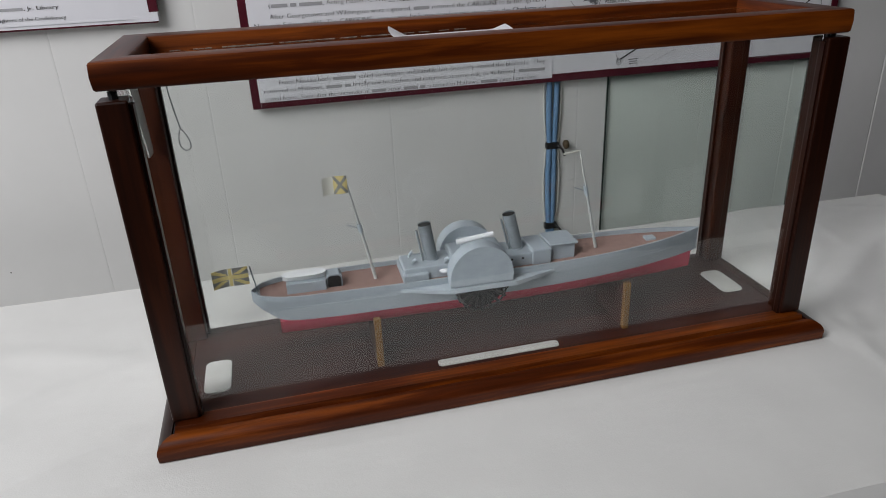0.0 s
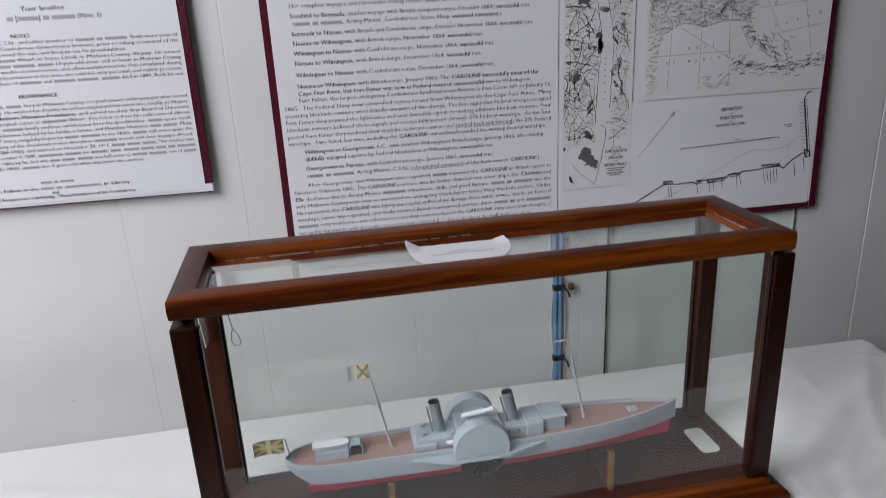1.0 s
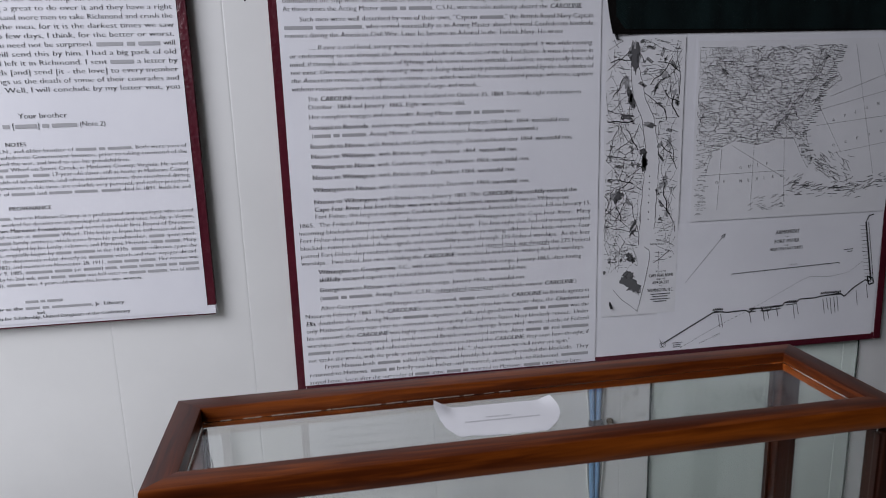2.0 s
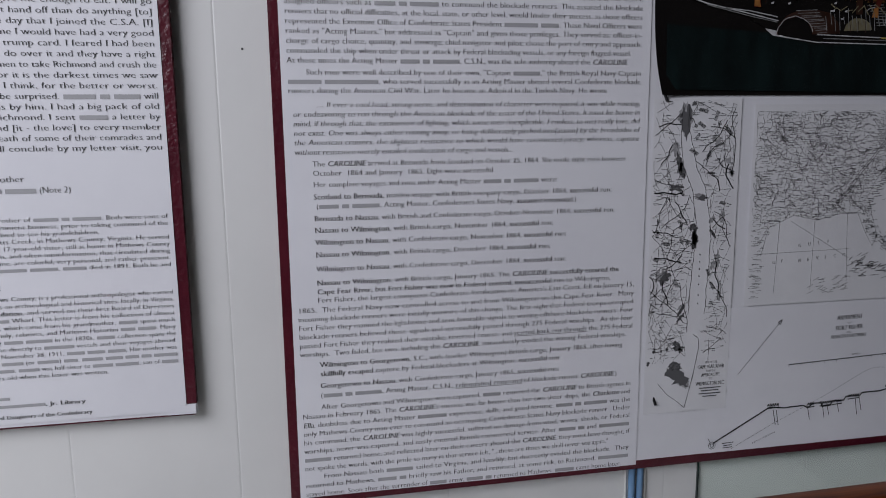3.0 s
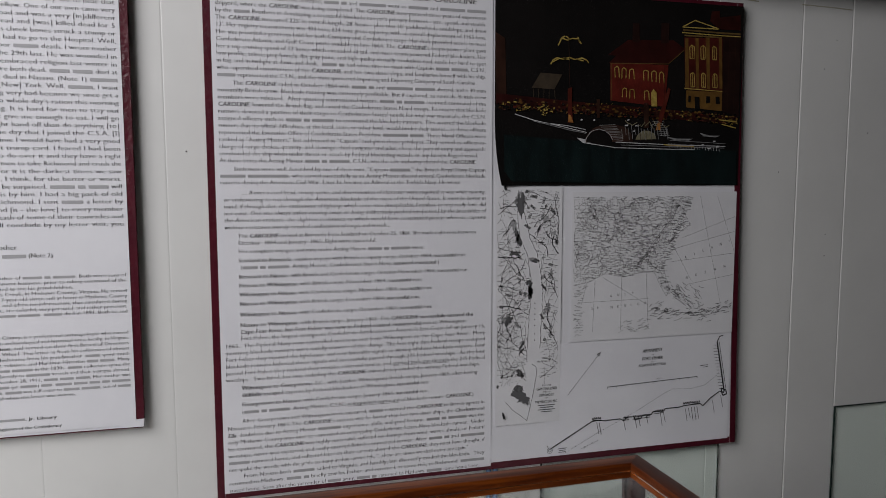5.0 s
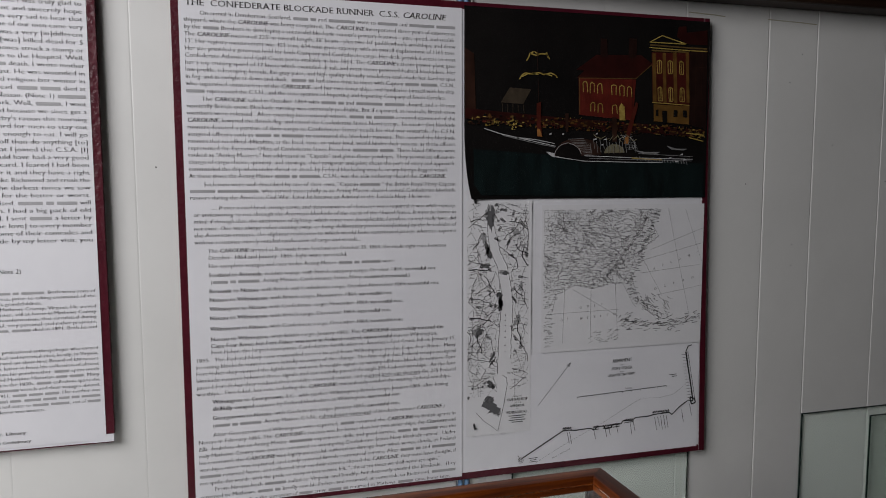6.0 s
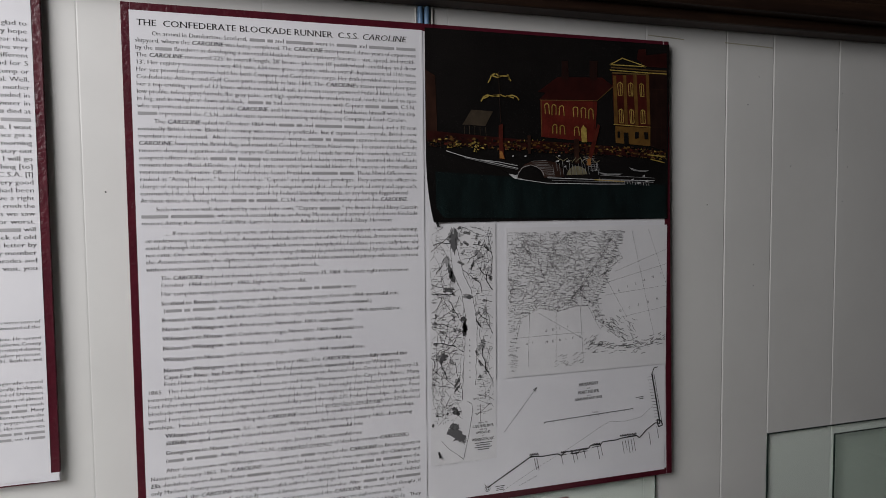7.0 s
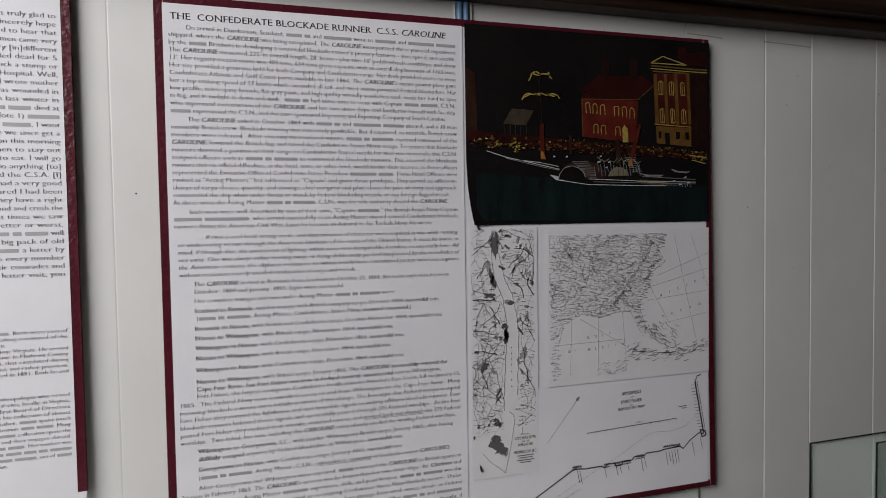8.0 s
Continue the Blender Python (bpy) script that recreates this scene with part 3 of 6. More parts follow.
        bm = prism(arch, y0, y1)
        bmesh.ops.bevel(bm, geom=[e for e in bm.edges if abs(e.verts[0].co.y - e.verts[1].co.y) < 1e-6], offset=0.0009, segments=2, affect="EDGES")
        part("paddle_box", bm, ship_grey, t)
        wing = [(-0.0590, s * 0.0170), (-0.0310, s * 0.0266), (0.0100, s * 0.0266), (0.0400, s * 0.0170)]
        bm = bmesh.new()
        lo = [bm.verts.new((x, y, zd - 0.0038 + (0.0008 if abs(y) < 0.02 else 0))) for x, y in wing]
        hi = [bm.verts.new((x, y, zd - 0.0012)) for x, y in wing]
        bm.faces.new(lo)
        bm.faces.new(hi)
        for k in range(4):
            j = (k + 1) % 4
            bm.faces.new((lo[k], lo[j], hi[j], hi[k]))
        part("sponson", bm, ship_grey, t)
        wheel = part("paddle_wheel", tube([(cx, s * 0.0182, zd - 0.003), (cx, s * 0.0242, zd - 0.003)], 0.0060, 14), ship_dark, t, "dark paddle wheel")
        for k in range(18):
            a = 2 * math.pi * k / 18
            bm = box(-0.0007, 0.0007, 0.0182 if s > 0 else -0.0242, 0.0242 if s > 0 else -0.0182, 0.006, 0.0166)
            bm.transform(Matrix.Translation((cx, 0, zd - 0.003)) @ Matrix.Rotation(a, 4, "Y"))
            part("paddle", bm, ship_dark, wheel)
        part("wheel_disc", tube([(cx, s * 0.0186, zd - 0.003), (cx, s * 0.0192, zd - 0.003)], 0.0158, 28), ship_dark, wheel)
        for yy in (0.0186, 0.0238):
            rim = [(cx + 0.0152 * math.cos(a), s * yy, zd - 0.003 + 0.0152 * math.sin(a)) for a in (2 * math.pi * k / 24 for k in range(25))]
            part("rim", tube(rim, 0.0007, 6, None, False), ship_dark, wheel)
    bridge = bmesh.new()
    tube([(-0.0205, -0.0020, zd + 0.0180), (0.0025, -0.0020, zd + 0.0205)], 0.0017, 8, bridge)
    part("bridge_rail", bridge, ship_white, t, "white bridge boat", True)
    part("bridge_deck", box(-0.0165, -0.0005, -0.0190, 0.0190, zd + 0.0118, zd + 0.0132, 0.0004), ship_grey, t)
    # funnels, raked aft, with a steam pipe behind each
    for x0, x1 in ((-0.0360, -0.0395), (0.0185, 0.0132)):
        base, head = Vector((x0, 0, zd + 0.008)), Vector((x1, 0, zd + 0.0318))
        f = part("funnel", tube([base, head], 0.0040, 20, None, False), funnel_grey, t, "dark grey funnel", True)
        d = (head - base).normalized()
        part("funnel_mouth", tube([head - d * 0.0012, head - d * 0.0009], 0.00395, 20), flat_black, f, "black funnel mouth")
        part("funnel_band", tube([base, base + d * 0.0012], 0.0045, 20), ship_grey, f)
        pipe = [base + Vector((-0.0054, -0.0015, 0)), head + Vector((-0.0052, -0.0015, -0.003))]
        part("steam_pipe", tube(pipe, 0.0007, 8), funnel_grey, f)
    # forward house, hatch, aft house with boat, companion
    fh = part("deck_house", box(0.0385, 0.0540, -0.0085, 0.0085, zd, zd + 0.0100, 0.0006), ship_grey, t)
    part("roof", box(0.0370, 0.0555, -0.0102, 0.0102, zd + 0.0101, zd + 0.0116, 0.0006), ship_grey, fh)
    part("hatch", box(0.1060, 0.1130, -0.0030, 0.0030, zd + 0.0008, zd + 0.0032, 0.0006), ship_grey, t)
    ah = part("aft_house", box(-0.1240, -0.1010, -0.0062, 0.0062, zd, zd + 0.0068, 0.0005), ship_grey, t)
    boat = skin([0.0, 0.5, 1.0], lambda u, l: 0.0046 * math.sqrt(max(0.02, 1 - (2 * u - 1) ** 4)) * (0.55 + 0.45 * l), lambda u, l: 0.0033 * l)
    for v in boat.verts:
        v.co.x = -0.1130 + v.co.x * 0.088
        v.co.z += zd + 0.0070
    part("deck_boat", boat, ship_white, t, "white ship's boat")
    comp = [(-0.1007, zd), (-0.0912, zd), (-0.0912, zd + 0.0068), (-0.0928, zd + 0.0084), (-0.0990, zd + 0.0084), (-0.1007, zd + 0.0068)]
    cp = part("companion", prism(comp, -0.0040, 0.0040), ship_grey, t)
    part("opening", prism([(x + (0.0009 if x < -0.097 else -0.0009), zd + 0.0006 + (z - zd) * 0.84) for x, z in comp], -0.0043, -0.0041), flat_black, cp, "black doorway")
    # masts raked aft
    for x, top_x, h in ((-0.0710, -0.0815, 0.0560), (0.0720, 0.0585, 0.0665)):
        dx = top_x - x
        m = part("mast", tube([(x, 0, zd), (x + dx * 0.55, 0, zd + h * 0.55), (x + dx, 0, zd + h)], 0.001, 8, None, True, [0.0011, 0.0008, 0.0004]), mast_grey, t, "", True)
        part("boom", tube([(x + dx * 0.62, 0, zd + h * 0.60), (x + dx * 0.62 - 0.0075, 0.001, zd + h * 0.60 + 0.0030)], 0.0004, 6), ship_grey, m)
        part("mast_cap", tube([(x + dx * 0.58, 0, zd + h * 0.56), (x + dx * 0.68, 0, zd + h * 0.66)], 0.0014, 8), ship_grey, m)
        if x > 0:
            part("gaff", tube([(x + dx, 0, zd + h), (x + dx - 0.0105, 0.0, zd + h - 0.0010)], 0.0006, 6), flag_white, m)

    def cloth(name, x0, z0, w, h, cols, rows, colour, parent, lean=0.0):
        """A small flag of painted cells, waving a little."""
        cells = {}
        for i in range(cols):
            for j in range(rows):
                cells.setdefault(colour(i / (cols - 1), j / (rows - 1)), []).append((i, j))
        at = lambda i, j: Vector((x0 + w * i / cols, 0.0012 * math.sin(i / cols * 5), z0 + h * j / rows + lean * i / cols))  # noqa: E731
        for mat, some in cells.items():
            bm = bmesh.new()
            for i, j in some:
                q = [at(i, j), at(i + 1, j), at(i + 1, j + 1), at(i, j + 1)]
                a, b = [bm.verts.new(p) for p in q], [bm.verts.new(p + Vector((0, 0.0003, 0))) for p in q]
                bm.faces.new(a)
                bm.faces.new(b[::-1])
                for k in range(4):
                    bm.faces.new((a[k], b[k], b[(k + 1) % 4], a[(k + 1) % 4]))
            part(name, bm, mat, parent, "faded yellow and dark cloth")

    def jack(u, v):
        cross = min(abs(u - 0.5) * 1.8, abs(v - 0.5))
        salt = min(abs(u - v), abs(u + v - 1))
        return flag_yellow if cross < 0.10 or (salt < 0.10 and cross > 0.14) else flag_white if cross < 0.14 else flag_blue

    def ensign(u, v):
        if u < 0.45:
            return flag_white
        u = (u - 0.45) / 0.55
        return flag_blue if min(abs(u - v), abs(u + v - 1)) < 0.14 else flag_yellow

    staff = part("flag_staff", tube([(-0.1405, 0, sheer - 0.001), (-0.1432, 0, sheer + 0.0175)], 0.0004, 6), funnel_grey, t)
    cloth("stern_flag", -0.1648, sheer + 0.0050, 0.0205, 0.0112, 44, 26, jack, staff, 0.0022)
    top = part("topmast", tube([(-0.0815, 0, zd + 0.056), (-0.0835, 0, zd + 0.0665)], 0.0003, 6), ship_grey, t)
    cloth("mast_flag", -0.0965, zd + 0.0560, 0.0140, 0.0105, 40, 24, ensign, top, 0.0010)


def stand(x):
    t = thing("ship_stand", (x, -0.2755, 0.7646), "thin upright wooden stand under the model ship", "stand", 0.5, group="ship stands")
    cut = [(-0.0192, 0.0), (0.0192, 0.0), (0.0192, 0.029), (0.0150, 0.029), (0.0100, 0.0218), (-0.0100, 0.0218), (-0.0150, 0.029), (-0.0192, 0.029)]
    bm = bmesh.new()
    a = [bm.verts.new((-0.0019, y, z)) for y, z in cut]
    b = [bm.verts.new((0.0019, y, z)) for y, z in cut]
    bm.faces.new(a)
    bm.faces.new(b[::-1])
    for k in range(8):
        j = (k + 1) % 8
        bm.faces.new((a[k], b[k], b[j], a[j]))
    bmesh.ops.bevel(bm, geom=bm.edges[:], offset=0.0004, segments=1, affect="EDGES")
    # the board takes the dark base wood as its shade under the hull
    part("stand_board", bm, wood_floor, t, "cradle board with its shade put into the colour")
    part("edge_strip", box(-0.0021, 0.0021, -0.0228, -0.0194, 0.0, 0.0330, 0.0005), wood_stand, t, "light wooden edge")


ship()
stand(0.0560)
stand(0.2150)

# ---- print ----
GLYPHS = {}
BARS = []


def serifs(ch, vs, fs):
    """Adds small feet and flags to the ends of upright stems, as a book face has them."""
    if not ch.isalpha():
        return vs, fs
    count = {}
    for f in fs:
        for a, b in zip(f, f[1:] + f[:1]):
            count[min(a, b), max(a, b)] = count.get((min(a, b), max(a, b)), 0) + 1
    low, high = vs[:, 1].min(), vs[:, 1].max()
    more, faces = [tuple(v) for v in vs], list(fs)
    for (a, b), n in count.items():
        (ax, ay), (bx, by) = vs[a], vs[b]
        w = abs(ax - bx)
        if n != 1 or abs(ay - by) > 0.004 or not 0.022 < w < 0.19:
            continue
        x0, x1, y = min(ax, bx), max(ax, bx), ay
        foot, head = abs(y) < 0.02 or (abs(y - low) < 0.01 and ch in "pqg"), (abs(y - high) < 0.02 and ch not in "ijt") or (ch in "ij" and 0.4 < y < 0.62)
        if foot:
            box4 = (x0 - 0.06, x1 + 0.06, y, y + 0.036)
        elif head:
            box4 = (x0 - 0.06, x1 + (0.06 if ch.isupper() or ch in "vwxyk" else 0.0), y - 0.036, y)
        else:
            continue
        k = len(more)
        more += [(box4[0], box4[2]), (box4[1], box4[2]), (box4[1], box4[3]), (box4[0], box4[3])]
        faces.append((k, k + 1, k + 2, k + 3))
    return np.array(more), faces


def glyph(ch, bold):
    """The filled outline of one character of the built-in font, one unit high, and its advance."""
    if (ch, bold) not in GLYPHS:
        def outline(body):
            data = bpy.data.curves.new("glyph", "FONT")
            data.body, data.size, data.resolution_u, data.dimensions, data.fill_mode = body, 1.0, 2, "2D", "BOTH"
            data.offset = -0.012 if bold else -0.022
            ob = bpy.data.objects.new("glyph", data)
            me = bpy.data.meshes.new_from_object(ob)
            vs = np.array([v.co[:2] for v in me.vertices] or [(0.0, 0.0)])
            fs = [tuple(p.vertices) for p in me.polygons]
            bpy.data.objects.remove(ob)
            bpy.data.curves.remove(data)
            bpy.data.meshes.remove(me)
            return vs, fs
        vs, fs = outline(ch)
        vs, fs = serifs(ch, vs, fs)
        if ch != " ":  # upright strokes heavier than level ones
            n, lean = len(vs), 0.017 if bold else 0.016
            vs = np.concatenate([vs + (-lean, 0.0), vs + (lean, 0.0)])
            fs = fs + [tuple(i + n for i in f) for f in fs]
        wide, base = outline("I" + ch + "I")[0], outline("II")[0]
        GLYPHS[ch, bold] = (vs, fs if ch != " " else [], float(np.ptp(wide[:, 0]) - np.ptp(base[:, 0])))
    return GLYPHS[ch, bold]


def runs(text):
    """Splits marked text: *bold*, _italic_, ^bold italic^, ~underlined~, and #n# for a bar n letters long."""
    style, out, cur = {"*": False, "_": False, "^": False, "~": False}, [], ""
    k = 0
    while k < len(text):
        c = text[k]
        if c in style or c == "#":
            if cur:
                out.append((cur, style["*"] or style["^"], style["_"] or style["^"], style["~"]))
                cur = ""
            if c == "#":
                e = text.index("#", k + 1)
                out.append((int(text[k + 1:e]), False, False, False))
                k = e
            else:
                style[c] = not style[c]
        else:
            cur += c
        k += 1
    if cur:
        out.append((cur, style["*"] or style["^"], style["_"] or style["^"], style["~"]))
    return out


def set_line(text, x0, x1, z, size, y, centre=False, slope=0.0):
    """One line of print on an upright sheet that faces -y: vertices and faces. x1 None: at its natural width."""
    verts, faces, x, bars = [], [], 0.0, []
    for body, bold, italic, under in runs(text):
        start = x
        if isinstance(body, int):
            w = 0.5 * body
            bars.append((x + 0.06, x + w - 0.06))
            x += w
            continue
        for ch in body:
            vs, fs, adv = glyph(ch, bold)
            n = len(verts)
            verts += [(x + vx + (0.22 * vy if italic else 0.0), vy) for vx, vy in vs]
            faces += [tuple(n + i for i in f) for f in fs]
            x += adv
        if under:
            n = len(verts)
            verts += [(start, -0.16), (x, -0.16), (x, -0.11), (start, -0.11)]
            faces.append((n, n + 1, n + 2, n + 3))
    sx = (x1 - x0) / x if x1 is not None else size * 0.92
    if centre:
        x0 -= x * sx / 2
    put = lambda vx, vz: (x0 + vx * sx, y, z + vz * size - 0.35 * size + slope * vx * sx)  # noqa: E731
    BARS[:] = [[put(a, 0.0), put(b, 0.0), put(b, 0.5), put(a, 0.5)] for a, b in bars]
    return [put(vx, vz) for vx, vz in verts], faces


def print_line(parent, mat, *line, **more):
    """A printed line as a part of its sheet; what stands for a withheld word is a plain bar under it."""
    ob = tagged(flat("print_line", *set_line(*line, **more), mat, parent), kind="stuff")
    if BARS:
        for bar in BARS:
            flat("print_bar", bar, [(0, 1, 2, 3)], bar_ink, parent)
    return ob


def flat(name, verts, faces, mat, parent, label=""):
    me = bpy.data.meshes.new(name)
    me.from_pydata(verts, [], faces)
    me.materials.append(mat)
    ob = new(name, me)
    if parent.parent is None:
        ob.location = -parent.location
    ob.parent = parent
    if label:
        tagged(ob, label)
    return ob


def sheet(name, x0, x1, z0, z1, y, mat, parent, label="", thick=0.0003, seed=0.0, lift=0.0):
    """A sheet of paper, slightly wavy; lift: how far its lower left corner curls off."""
    bm = bmesh.new()
    nx, nz = 24, 24
    for side in (0, 1):
        grid = [[bm.verts.new((x0 + (x1 - x0) * i / nx + 1.7 * lift * max(0.0, 1 - i / 8.0) * max(0.0, 1 - j / 9.0) ** 2,
                               y + (thick if side else 0.0) - 0.00012 * (1 + noise.noise(Vector((i * 0.3, j * 0.3, seed)))) - lift * max(0.0, 1 - i / 3.0) ** 2 * max(0.0, 1 - j / 5.0) ** 2,
                               z0 + (z1 - z0) * j / nz)) for i in range(nx + 1)] for j in range(nz + 1)]
        for j in range(nz):
            for i in range(nx):
                bm.faces.new((grid[j][i], grid[j][i + 1], grid[j + 1][i + 1], grid[j + 1][i]))
    ob = part(name, bm, mat, parent, label, True)
    if parent.parent is None:
        ob.location = -parent.location
    return ob


def flat_box(name, dims, mat, parent, bevel=0.0, label=""):
    ob = part(name, box(*dims, bevel, 1), mat, parent, label)
    if parent.parent is None:
        ob.location = -parent.location
    return ob


def ribbons(lines, y, verts=None, faces=None):
    """Thin flat strokes: each a run of (x, z) points and a width."""
    verts, faces = ([], []) if verts is None else (verts, faces)
    for pts, w in lines:
        for (ax, az), (bx, bz) in zip(pts, pts[1:]):
            d = math.hypot(bx - ax, bz - az) or 1e-9
            ox, oz = -(bz - az) / d * w / 2, (bx - ax) / d * w / 2
            n = len(verts)
            verts += [(ax + ox, y, az + oz), (ax - ox, y, az - oz), (bx - ox, y, bz - oz), (bx + ox, y, bz + oz)]
            faces.append((n, n + 1, n + 2, n + 3))
    return verts, faces


def polygons(outlines, y):
    verts, faces = [], []
    for o in outlines:
        faces.append(tuple(range(len(verts), len(verts) + len(o))))
        verts += [(x, y, z) for x, z in o]
    return verts, faces


def wander(rng, x, z, angle, steps, step, turn=0.5):
    pts = [(x, z)]
    for _ in range(steps):
        angle += rng.uniform(-turn, turn)
        x, z = x + step * math.cos(angle), z + step * math.sin(angle)
        pts.append((x, z))
    return pts


def inside(x, z, outline):
    hit = False
    for (ax, az), (bx, bz) in zip(outline, outline[1:] + outline[:1]):
        if (az > z) != (bz > z) and x < (bx - ax) * (z - az) / (bz - az) + ax:
            hit = not hit
    return hit


